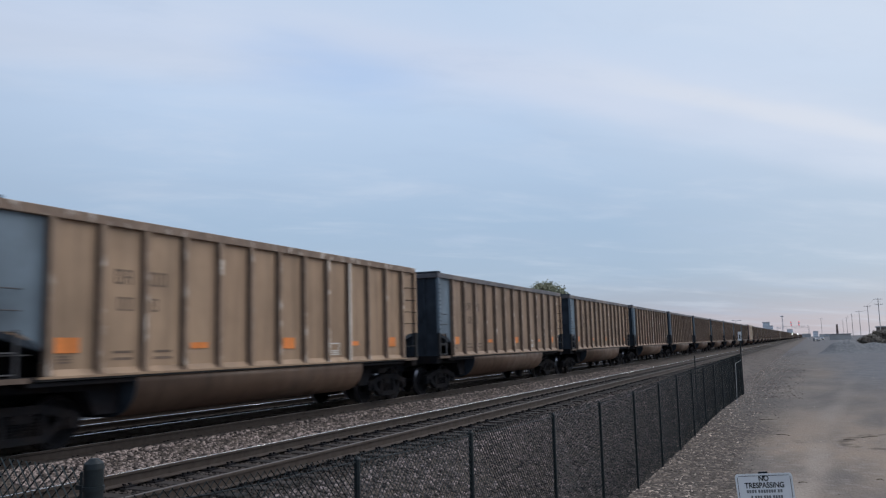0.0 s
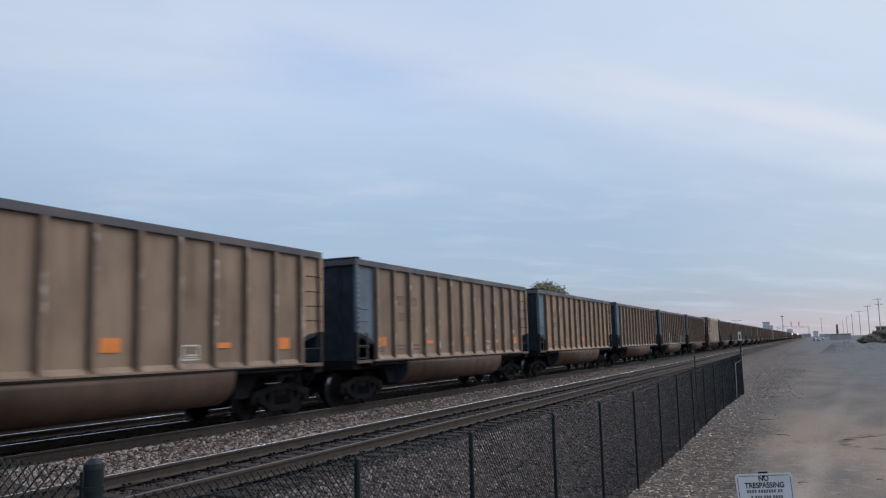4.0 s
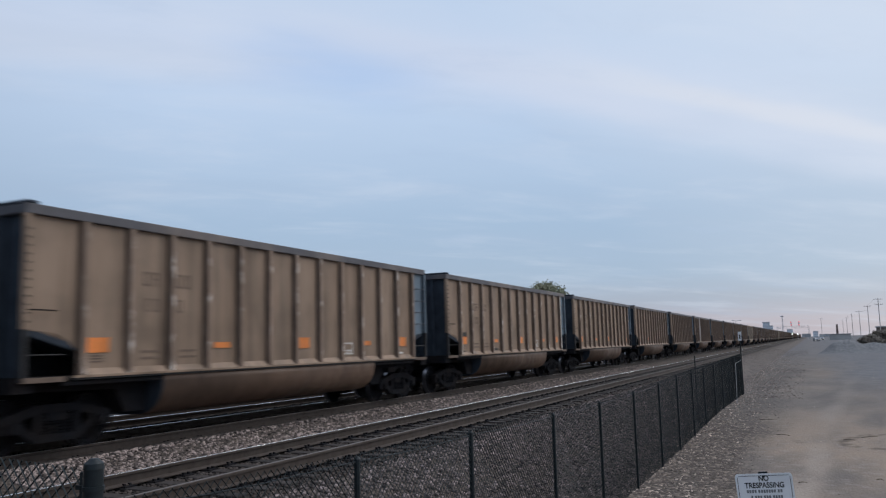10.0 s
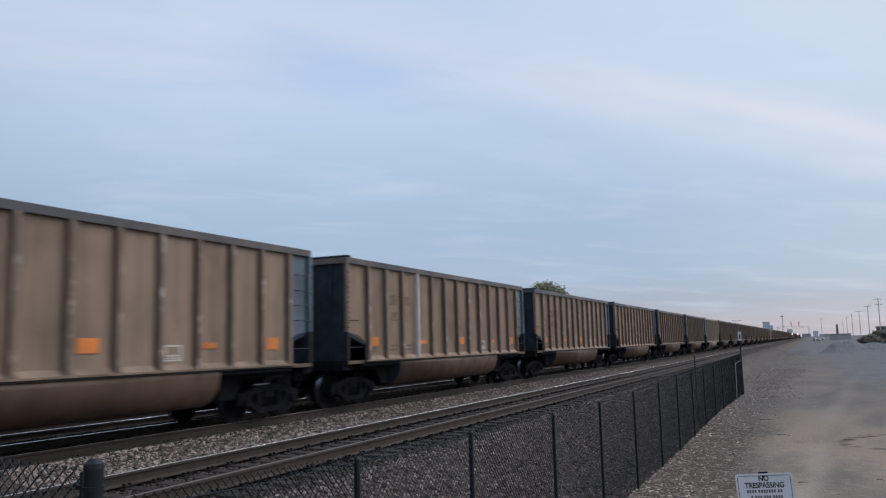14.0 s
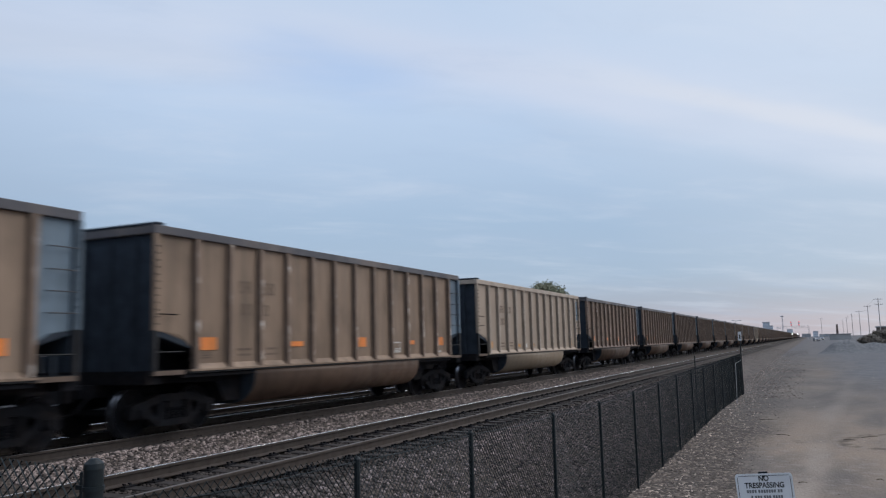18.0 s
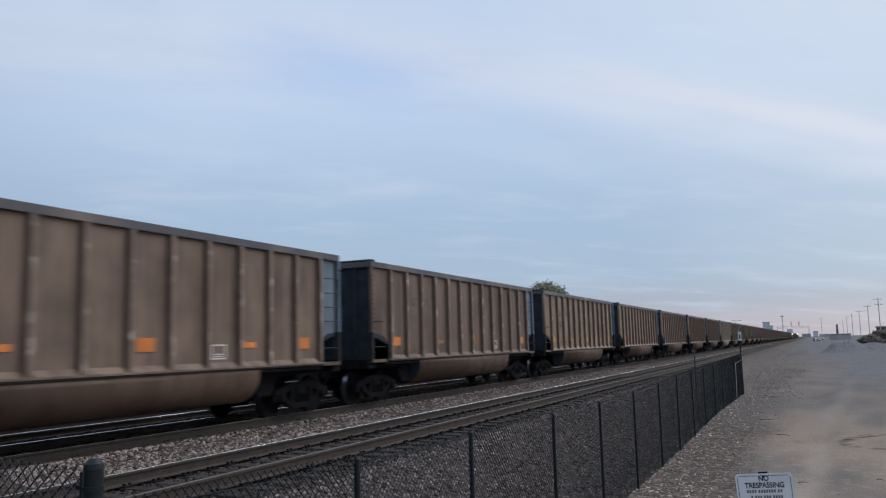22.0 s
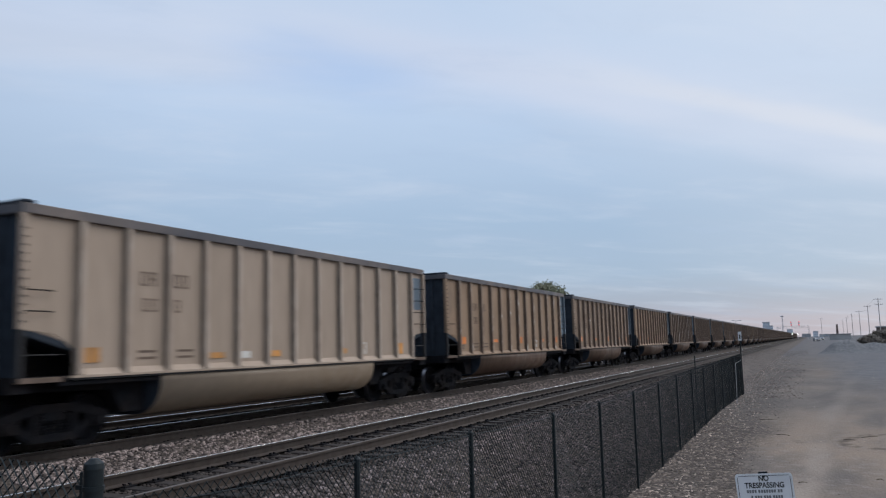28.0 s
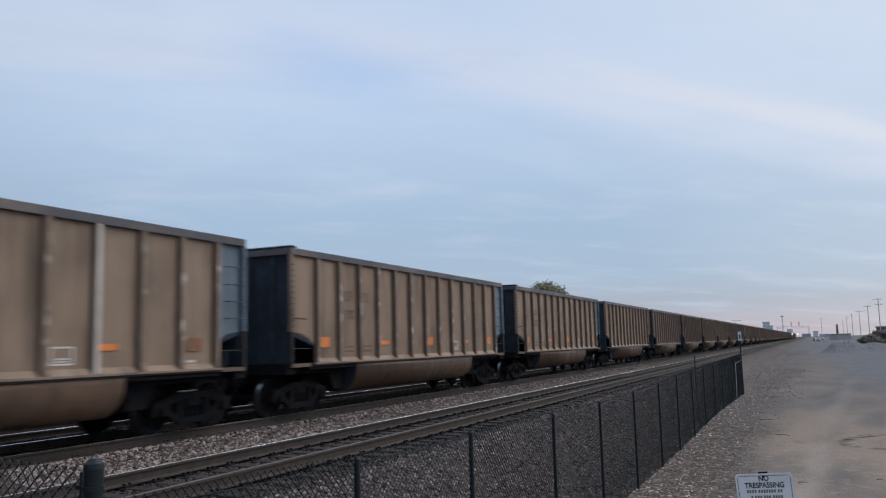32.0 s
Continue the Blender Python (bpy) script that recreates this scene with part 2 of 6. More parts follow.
MAROON = material("faded_maroon_paint", (0.170, 0.055, 0.055), 0.6, coal=0.3, vary=0.12, fine=4, broad=0.9, stain=(0.105, 0.036, 0.035), stain_amount=0.6, streak=0.3, per_piece=0.05, bump=0.12, bump_scale=9)
PRIMER = material("weathered_beige_paint", (0.33, 0.248, 0.172), 0.6, coal=0.22, vary=0.1, fine=4, broad=0.7, stain=(0.235, 0.195, 0.145), stain_amount=0.6, streak=0.3, per_piece=0.05, bump=0.12, bump_scale=9)
CREAM = material("cream_top_band", (0.44, 0.36, 0.28), 0.6, vary=0.08, fine=4, broad=0.8, per_piece=0.03, bump=0.1)
RAIL_SIDE = material("rust_brown_rail", (0.050, 0.037, 0.030), 0.75, vary=0.2, fine=10, broad=1.5, stain=(0.05, 0.038, 0.032), stain_amount=0.6, bump=0.3)
RAIL_TOP = material("shiny_rail_head", (0.86, 0.86, 0.88), 0.04, metal=1.0, vary=0.04, fine=8, broad=1, bump=0.0)
WORN_TOP = material("worn_rail_head", (0.88, 0.87, 0.86), 0.16, metal=1.0, vary=0.06, fine=8, broad=1, bump=0.0)
DULL_TOP = material("dull_rail_head", (0.23, 0.205, 0.195), 0.5, metal=0.3, vary=0.12, fine=8, broad=1, bump=0.05)
TIE = material("creosoted_tie_wood", (0.030, 0.023, 0.020), 0.85, vary=0.35, fine=10, broad=2.0, stain=(0.022, 0.019, 0.017), stain_amount=0.8, per_piece=0.3, bump=0.6, bump_scale=24)
VINYL = material("black_vinyl_wire", (0.012, 0.020, 0.023), 0.5, spec=0.25, vary=0.15, fine=20, broad=3, bump=0.0)
POST = material("black_fence_post", (0.008, 0.014, 0.017), 0.5, spec=0.3, vary=0.2, fine=20, broad=3, bump=0.1)
GALV_DARK = material("dull_grey_ladder_steel", (0.060, 0.060, 0.066), 0.6, vary=0.15, fine=20, broad=3, bump=0.1)
GALV = material("galvanised_pipe", (0.30, 0.32, 0.34), 0.5, metal=0.3, vary=0.12, fine=20, broad=3, bump=0.1)
STEEL = material("grey_gantry_steel", (0.42, 0.44, 0.48), 0.6, metal=0.2, vary=0.12, fine=3, broad=1, bump=0.1)
WOOD_POLE = material("weathered_pole_wood", (0.48, 0.44, 0.42), 0.85, vary=0.2, fine=8, broad=1, streak=0.2, bump=0.4)
CONCRETE = material("pale_concrete", (0.40, 0.39, 0.38), 0.85, vary=0.12, fine=0.6, broad=0.1, bump=0.1)
# facade blue-grey is lightened to carry the haze of distance
HAZE_BLUE = material("blue_grey_facade", (0.76, 0.78, 0.82), 0.8, vary=0.08, fine=0.3, broad=0.05, bump=0.0)
DULL_CAR = material("dull_blue_grey_car_paint", (0.20, 0.215, 0.245), 0.4, vary=0.05, fine=4, broad=1, bump=0.0)
# window colour raised along with the hazy facades
GLASS_DARK = material("dark_window_glass", (0.42, 0.46, 0.52), 0.3, vary=0.1, fine=1, broad=0.2, bump=0.0, spec=0.6)
BRICKISH = material("brown_brick_stack", (0.14, 0.10, 0.09), 0.85, vary=0.15, fine=1.0, broad=0.2, bump=0.1)
BARK = material("tree_bark", (0.09, 0.07, 0.055), 0.9, vary=0.3, fine=12, broad=2, streak=0.3, bump=0.6)
# leaf greens include some aerial haze, paler than the foliage itself
LEAF = material("autumn_green_leaves", (0.215, 0.225, 0.150), 0.8, vary=0.35, fine=1.2, broad=0.5, stain=(0.17, 0.145, 0.085), stain_amount=0.8, bump=0.0)
LEAF_DARK = material("dull_shrub_leaves", (0.17, 0.15, 0.125), 0.85, vary=0.35, fine=1.2, broad=0.4, stain=(0.22, 0.19, 0.165), stain_amount=0.8, bump=0.0)
STONE = material("grey_pink_ballast", (0.190, 0.150, 0.134), 0.9, vary=0.3, fine=9, broad=2.2, stain=(0.12, 0.095, 0.082), stain_amount=0.8, bump=0.3)
SHOULDER_STONE = material("pale_pink_ballast", (0.140, 0.113, 0.107), 0.9, vary=0.3, fine=9, broad=2.2, stain=(0.12, 0.098, 0.09), stain_amount=0.8, bump=0.3)
DARK_STONE = material("dark_oily_ballast", (0.062, 0.048, 0.041), 0.9, vary=0.3, fine=9, broad=2.0, stain=(0.04, 0.034, 0.03), stain_amount=0.9, bump=0.3)
RUBBLE = material("pale_rubble", (0.40, 0.325, 0.27), 0.9, vary=0.35, fine=9, broad=2.0, stain=(0.22, 0.18, 0.15), stain_amount=0.9, bump=0.3)
BROWN_GRAVEL = material("brown_grey_gravel", (0.132, 0.108, 0.095), 0.95, vary=0.3, fine=9, broad=2.0, stain=(0.13, 0.108, 0.096), stain_amount=0.8, bump=0.3)
GRAVEL_HEAP = material("grey_gravel_heap", (0.145, 0.148, 0.155), 0.95, vary=0.25, fine=3, broad=0.4, stain=(0.14, 0.135, 0.13), bump=0.5, bump_scale=8)
SIGN_WHITE = material("white_sign_sheet", (0.72, 0.74, 0.76), 0.4, vary=0.05, fine=12, broad=4, per_piece=0.0, bump=0.0)
SIGN_GREY = material("faded_sign_ink", (0.16, 0.17, 0.18), 0.5, vary=0.1, fine=12, broad=4, per_piece=0.0, bump=0.0)
SIGN_INK = material("black_sign_ink", (0.03, 0.033, 0.036), 0.5, vary=0.1, fine=12, broad=4, per_piece=0.0, bump=0.0)
RED_LAMP = glow("red_signal_lens", (1.0, 0.09, 0.10), 1.15)
HEADLAMP = glow("lit_headlamp", (1.0, 0.97, 0.9), 6.0)
SOFT_LAMP = glow("lit_sign_panel", (1.0, 0.95, 0.85), 1.2)


def tint_by_island(m, lo, hi, power=1.0):
    """Give each joined stone or leaf its own lightness; a high power leaves few light ones."""
    nt = m.node_tree
    b = nt.nodes["Principled BSDF"]
    src = b.inputs["Base Color"].links[0].from_socket
    g, r, v = nt.nodes.new("ShaderNodeNewGeometry"), nt.nodes.new("ShaderNodeMapRange"), nt.nodes.new("ShaderNodeVectorMath")
    r.inputs["To Min"].default_value, r.inputs["To Max"].default_value = lo, hi
    w = nt.nodes.new("ShaderNodeMath")
    w.operation, w.inputs[1].default_value = "POWER", power
    v.operation = "SCALE"
    nt.links.new(g.outputs["Random Per Island"], w.inputs[0])
    nt.links.new(w.outputs[0], r.inputs["Value"])
    nt.links.new(src, v.inputs[0])
    nt.links.new(r.outputs[0], v.inputs["Scale"])
    nt.links.new(v.outputs[0], b.inputs["Base Color"])


for _m, _k in ((DARK_STONE, (0.3, 1.7)), (STONE, (0.14, 2.5, 1.6)), (SHOULDER_STONE, (0.22, 2.4, 1.7)), (RUBBLE, (0.35, 2.1, 1.7)), (BROWN_GRAVEL, (0.6, 1.55)), (LEAF, (0.6, 1.4)), (LEAF_DARK, (0.6, 1.4))):
    tint_by_island(_m, *_k)


# ---- mesh tools ----
def box(bm, x0, x1, y0, y1, z0, z1, mi=0):
    vs = [bm.verts.new(p) for p in ((x0, y0, z0), (x1, y0, z0), (x1, y1, z0), (x0, y1, z0), (x0, y0, z1), (x1, y0, z1), (x1, y1, z1), (x0, y1, z1))]
    for f in ((3, 2, 1, 0), (4, 5, 6, 7), (0, 1, 5, 4), (1, 2, 6, 5), (2, 3, 7, 6), (3, 0, 4, 7)):
        bm.faces.new([vs[i] for i in f]).material_index = mi


def prism(bm, outline, axis, a, z, mi=0):
    """An outline of (u, v) pairs drawn out along an axis from a to z. x: (y, z), y: (x, z), z: (x, y)."""
    def at(u, v, w):
        return {"x": (w, u, v), "y": (u, w, v), "z": (u, v, w)}[axis]
    lo = [bm.verts.new(at(u, v, a)) for u, v in outline]
    hi = [bm.verts.new(at(u, v, z)) for u, v in outline]
    n = len(outline)
    faces = [bm.faces.new(lo), bm.faces.new(hi)] + [bm.faces.new((lo[i], lo[(i + 1) % n], hi[(i + 1) % n], hi[i])) for i in range(n)]
    for f in faces:
        f.material_index = mi
    return faces


def rod(bm, p, q, r0, r1=None, n=8, mi=0):
    p, q = Vector(p), Vector(q)
    r1 = r0 if r1 is None else r1
    d = (q - p).normalized()
    u = d.orthogonal().normalized()
    v = d.cross(u)
    a, b = [], []
    for i in range(n):
        k = 2 * math.pi * i / n
        o = u * math.cos(k) + v * math.sin(k)
        a.append(bm.verts.new(p + o * r0))
        b.append(bm.verts.new(q + o * r1))
    for i in range(n):
        bm.faces.new((a[i], a[(i + 1) % n], b[(i + 1) % n], b[i])).material_index = mi
    bm.faces.new(a[::-1]).material_index = mi
    bm.faces.new(b).material_index = mi


def finish(bm, name, mats, bevel=0.0):
    bmesh.ops.recalc_face_normals(bm, faces=bm.faces[:])
    if bevel:
        bmesh.ops.bevel(bm, geom=[e for e in bm.edges if e.is_manifold and e.calc_face_angle(0) > 0.6], offset=bevel, segments=1, affect="EDGES", clamp_overlap=True)
    me = bpy.data.meshes.new(name)
    bm.to_mesh(me)
    bm.free()
    for m in (mats if isinstance(mats, (list, tuple)) else [mats]):
        me.materials.append(m)
    return me


def part(name, data, mat=None, parent=None, label="", at=None, bevel=0.0):
    """One mesh object under a thing or a part; data is a bmesh or a mesh made before."""
    me = data if isinstance(data, bpy.types.Mesh) else finish(data, name, mat, bevel)
    ob = new(name, me)
    if parent is not None:
        ob.parent = parent
    if at is not None:
        ob.matrix_local = at if isinstance(at, Matrix) else Matrix.Translation(at)
    if label:
        tagged(ob, label)
    return ob


def raw_mesh(name, verts, faces, mats):
    me = bpy.data.meshes.new(name)
    me.from_pydata(verts, [], faces)
    for m in (mats if isinstance(mats, (list, tuple)) else [mats]):
        me.materials.append(m)
    return me


# ---- ground ----
def smooth(a, b, v):
    k = np.clip((v - a) / (b - a), 0, 1)
    return k * k * (3 - 2 * k)


def low_ground(y):
    return -1.37 + 0.34 * smooth(16, 33, y) + 0.25 * smooth(33, 130, y) + 0.35 * smooth(130, 500, y)


def ground_z(x, y):
    """Formation of the tracks, its ballast shoulder, and the lower dirt yard beside it."""
    x, y = np.asarray(x, float), np.asarray(y, float)
    low = low_ground(y) + 0.05 * np.sin(x * 0.9 + y * 0.23) * np.sin(y * 0.31 - x * 0.4) * smooth(-3.5, -1, x)
    bed = -0.25 - 0.10 * np.exp(-((x + 10.35) / 0.7) ** 2) + 0.018 * np.exp(-((x - NEAR_X) / 1.1) ** 4)
    bed = bed + 0.13 * np.exp(-((x - TRAIN_X - 1.25) / 0.42) ** 4)
    right = smooth(-6.35, -3.5, x) * 0.5 + np.clip((x + 6.35) / 2.85, 0, 1) * 0.5
    z = bed * (1 - right) + low * right
    left = np.clip((-14.7 - x) / 1.1, 0, 1)
    z = z * (1 - left) - 0.42 * left
    return z - 0.5 * smooth(-19.2, -22, x)


def ground_material():
    m = bpy.data.materials.new("yard_ground")
    m.use_nodes = True
    nt = m.node_tree
    N, L = nt.nodes.new, nt.links.new
    b = nt.nodes["Principled BSDF"]
    b.inputs["Roughness"].default_value, b.inputs["Specular IOR Level"].default_value = 0.95, 0.15
    g = N("ShaderNodeNewGeometry")
    sep = N("ShaderNodeSeparateXYZ")
    L(g.outputs["Position"], sep.inputs[0])

    def nz(scale, detail=5.0, stretch=1.0):
        mp = N("ShaderNodeMapping")
        mp.inputs["Scale"].default_value = (1, stretch, 1)
        L(g.outputs["Position"], mp.inputs[0])
        n = N("ShaderNodeTexNoise")
        n.inputs["Scale"].default_value, n.inputs["Detail"].default_value = scale, detail
        L(mp.outputs[0], n.inputs["Vector"])
        return n.outputs[0]

    def rng(v, lo, hi, a=0.0, z=1.0):
        r = N("ShaderNodeMapRange")
        r.interpolation_type = "SMOOTHSTEP"
        for k, x in zip(("From Min", "From Max", "To Min", "To Max"), (lo, hi, a, z)):
            r.inputs[k].default_value = x
        L(v, r.inputs["Value"])
        return r.outputs[0]

    def math2(op, a, c):
        x = N("ShaderNodeMath")
        x.operation = op
        for i, s in enumerate((a, c)):
            if isinstance(s, (int, float)):
                x.inputs[i].default_value = s
            else:
                L(s, x.inputs[i])
        return x.outputs[0]

    def mix(f, a, c):
        x = N("ShaderNodeMixRGB")
        L(f, x.inputs[0])
        for i, s in ((1, a), (2, c)):
            if isinstance(s, tuple):
                x.inputs[i].default_value = (*s, 1)
            else:
                L(s, x.inputs[i])
        return x.outputs[0]

    # dirt yard: tan wheel-worn dirt, greyer gravel in patches
    wob = math2("MULTIPLY", math2("SUBTRACT", nz(0.25, 4, 0.35), 0.5), 5.0)
    xw = math2("ADD", sep.outputs[0], wob)
    dirt = mix(rng(nz(0.42, 7, 0.45), 0.36, 0.62), (0.275, 0.214, 0.166), (0.150, 0.128, 0.113))
    dirt = mix(rng(nz(3.2, 6), 0.5, 0.72, 0, 0.6), dirt, (0.275, 0.235, 0.208))
    grey = mix(rng(nz(1.6, 6), 0.3, 0.7), (0.115, 0.115, 0.121), (0.165, 0.163, 0.168))
    chips = N("ShaderNodeTexVoronoi")
    chips.inputs["Scale"].default_value = 15.0
    L(g.outputs["Position"], chips.inputs["Vector"])
    strip = mix(rng(nz(2.2, 6), 0.35, 0.65), (0.104, 0.084, 0.071), (0.056, 0.047, 0.041))
    strip = mix(rng(chips.outputs["Color"], 0.55, 0.95, 0, 0.8), strip, (0.33, 0.265, 0.22))
    strip = mix(rng(chips.outputs["Color"], 0.35, 0.1, 0, 0.75), strip, (0.055, 0.046, 0.04))
    c = mix(rng(xw, -0.5, -2.1), dirt, strip)
    # grit at two sizes
    grit = N("ShaderNodeTexVoronoi")
    grit.inputs["Scale"].default_value = 26.0
    L(g.outputs["Position"], grit.inputs["Vector"])
    c = mix(rng(grit.outputs["Color"], 0.6, 0.95, 0, 0.22), c, (0.12, 0.10, 0.088))
    c = mix(rng(nz(38.0, 3), 0.56, 0.74, 0, 0.4), c, (0.33, 0.285, 0.25))
    # two paler wheel tracks, bearing slowly away from the fence
    slant = math2("SUBTRACT", sep.outputs[0], math2("MULTIPLY", sep.outputs[1], 0.072))
    wander = math2("MULTIPLY", math2("SUBTRACT", nz(0.12, 3, 0.5), 0.5), 1.6)
    for centre, reach in ((-1.65, 0.55), (0.35, 0.4)):
        d = math2("ABSOLUTE", math2("SUBTRACT", math2("ADD", slant, wander), centre), 0.0)
        c = mix(math2("MULTIPLY", rng(d, 0.55, 0.05, 0, reach + 0.2), rng(nz(0.7, 5, 0.3), 0.32, 0.58)), c, (0.325, 0.272, 0.228))
    c = mix(math2("MULTIPLY", rng(nz(1.1, 3, 0.5), 0.62, 0.70, 0, 0.5), rng(nz(6.0, 4), 0.4, 0.6)), c, (0.13, 0.105, 0.09))
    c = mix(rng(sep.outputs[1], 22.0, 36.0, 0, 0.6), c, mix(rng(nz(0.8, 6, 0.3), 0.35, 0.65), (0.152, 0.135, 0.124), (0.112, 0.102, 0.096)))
    # a turned wheel has dug up an arc of darker earth
    gap = N("ShaderNodeVectorMath")
    gap.operation = "DISTANCE"
    gap.inputs[1].default_value = (1.85, 24.2, -1.2)
    L(g.outputs["Position"], gap.inputs[0])
    ring = math2("ABSOLUTE", math2("SUBTRACT", math2("ADD", gap.outputs["Value"], math2("MULTIPLY", nz(1.2, 4), 0.5)), 1.45), 0.0)
    c = mix(math2("MULTIPLY", rng(ring, 0.26, 0.04, 0, 0.8), rng(nz(2.6, 4), 0.36, 0.55)), c, (0.095, 0.074, 0.060))
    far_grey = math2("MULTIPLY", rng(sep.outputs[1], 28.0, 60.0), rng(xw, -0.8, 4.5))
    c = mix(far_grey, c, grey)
    # distance haze painted in: ground turns an even pale grey far off
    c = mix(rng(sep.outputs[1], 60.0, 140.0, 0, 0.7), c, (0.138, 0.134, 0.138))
    # ballast: grey-pink stone, browner with rust close to the rails
    stone = N("ShaderNodeTexVoronoi")
    stone.inputs["Scale"].default_value = 17.0
    L(g.outputs["Position"], stone.inputs["Vector"])
    pale = mix(rng(stone.outputs["Color"], 0.1, 0.9), (0.040, 0.033, 0.029), (0.115, 0.092, 0.078))
    rust = mix(rng(stone.outputs["Color"], 0.1, 0.9), (0.027, 0.023, 0.022), (0.063, 0.053, 0.047))
    dn = math2("ABSOLUTE", math2("SUBTRACT", sep.outputs[0], NEAR_X), 0.0)
    dtn = math2("ABSOLUTE", math2("SUBTRACT", sep.outputs[0], TRAIN_X), 0.0)
    near_rail = math2("MAXIMUM", rng(dn, 1.55, 1.25), rng(dtn, 1.75, 1.35))
    bal = mix(near_rail, pale, rust)
    bal = mix(math2("MULTIPLY", rng(sep.outputs[1], 30.0, 62.0, 0, 0.95), rng(sep.outputs[0], -7.0, -4.6)), bal, mix(rng(nz(1.4, 6, 0.5), 0.35, 0.68), (0.148, 0.124, 0.110), (0.098, 0.084, 0.076)))
    edge = math2("ADD", sep.outputs[0], math2("MULTIPLY", math2("SUBTRACT", nz(1.3), 0.5), 0.9))
    c = mix(rng(edge, -3.35, -3.75), c, bal)
    # nearly black ground under and behind the train
    dark_ground = mix(rng(nz(2.5, 6), 0.35, 0.7), (0.038, 0.040, 0.045), (0.062, 0.061, 0.062))
    c = mix(rng(sep.outputs[0], -12.02, -12.16), c, dark_ground)
    L(c, b.inputs["Base Color"])
    bp = N("ShaderNodeBump")
    bp.inputs["Strength"].default_value, bp.inputs["Distance"].default_value = 0.7, 0.03
    L(math2("ADD", nz(9.0, 6), math2("MULTIPLY", stone.outputs["Distance"], 0.7)), bp.inputs["Height"])
    L(bp.outputs[0], b.inputs["Normal"])
    return m


def make_ground():
    xs = np.unique(np.concatenate([np.linspace(-3000, -60, 14), np.linspace(-60, -18, 8), np.linspace(-18, -14, 7), np.linspace(-14, -3, 89), np.linspace(-3, 12, 31), np.linspace(12, 60, 12), np.linspace(60, 3000, 14)]))
    ys = np.unique(np.concatenate([np.linspace(-3000, -60, 8), np.linspace(-60, 0, 16), np.linspace(0, 60, 121), np.linspace(60, 200, 57), np.linspace(200, 800, 25), np.linspace(800, 4500, 14)]))
    X, Y = np.meshgrid(xs, ys)
    Z = ground_z(X, Y)
    n = len(xs)
    verts = np.stack([X, Y, Z], -1).reshape(-1, 3).tolist()
    faces = [(r * n + c, r * n + c + 1, (r + 1) * n + c + 1, (r + 1) * n + c) for r in range(len(ys) - 1) for c in range(n - 1)]
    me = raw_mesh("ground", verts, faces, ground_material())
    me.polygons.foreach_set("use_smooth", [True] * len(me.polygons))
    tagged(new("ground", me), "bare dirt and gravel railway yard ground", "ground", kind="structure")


make_ground()
ICO = None


def stones(name, label, mat, spots, sizes, flat=0.7, long=1.0):
    """Loose stones, all in one object: rough twenty-sided lumps, each turned and squeezed its own way."""
    global ICO
    if ICO is None:
        bm = bmesh.new()
        bmesh.ops.create_icosphere(bm, subdivisions=1, radius=1)
        ICO = (np.array([v.co[:] for v in bm.verts]), np.array([[v.index for v in f.verts] for f in bm.faces]))
        bm.free()
    v0, f0 = ICO
    rs = np.random.RandomState(len(spots))
    n, k = len(spots), len(v0)
    q = rs.normal(size=(n, 4))
    q /= np.linalg.norm(q, axis=1)[:, None]
    w, x, y, z = q.T
    rot = np.stack([1 - 2 * (y * y + z * z), 2 * (x * y - z * w), 2 * (x * z + y * w), 2 * (x * y + z * w), 1 - 2 * (x * x + z * z), 2 * (y * z - x * w),
                    2 * (x * z - y * w), 2 * (y * z + x * w), 1 - 2 * (x * x + y * y)], -1).reshape(n, 3, 3)
    sq = rs.uniform(0.6, 1.25, (n, 1, 3)) * np.asarray(sizes)[:, None, None]
    sq[:, :, 0] *= long
    v = v0[None] * sq * rs.uniform(0.8, 1.15, (n, k, 1))
    v = np.einsum("nij,nkj->nki", rot, v)
    v[:, :, 2] *= flat
    v += np.asarray(spots)[:, None, :]
    f = f0[None] + (np.arange(n) * k)[:, None, None]
    me = bpy.data.meshes.new(name)
    me.vertices.add(n * k)
    me.vertices.foreach_set("co", v.reshape(-1))
    me.loops.add(f.size)
    me.loops.foreach_set("vertex_index", f.reshape(-1).astype(np.int32))
    me.polygons.add(f.size // 3)
    me.polygons.foreach_set("loop_start", np.arange(0, f.size, 3, dtype=np.int32))
    me.update()
    me.validate()
    me.materials.append(mat)
    return tagged(new(name, me), label, "stones", kind="stuff")


def strewn(n, x0, x1, y0, y1, seed, power=2.2):
    """Random places, closer together at the near end."""
    rs = np.random.RandomState(seed)
    x = rs.uniform(x0, x1, n)
    y = y0 + (y1 - y0) * rs.uniform(0, 1, n) ** power
    return np.stack([x, y, ground_z(x, y)], -1), rs


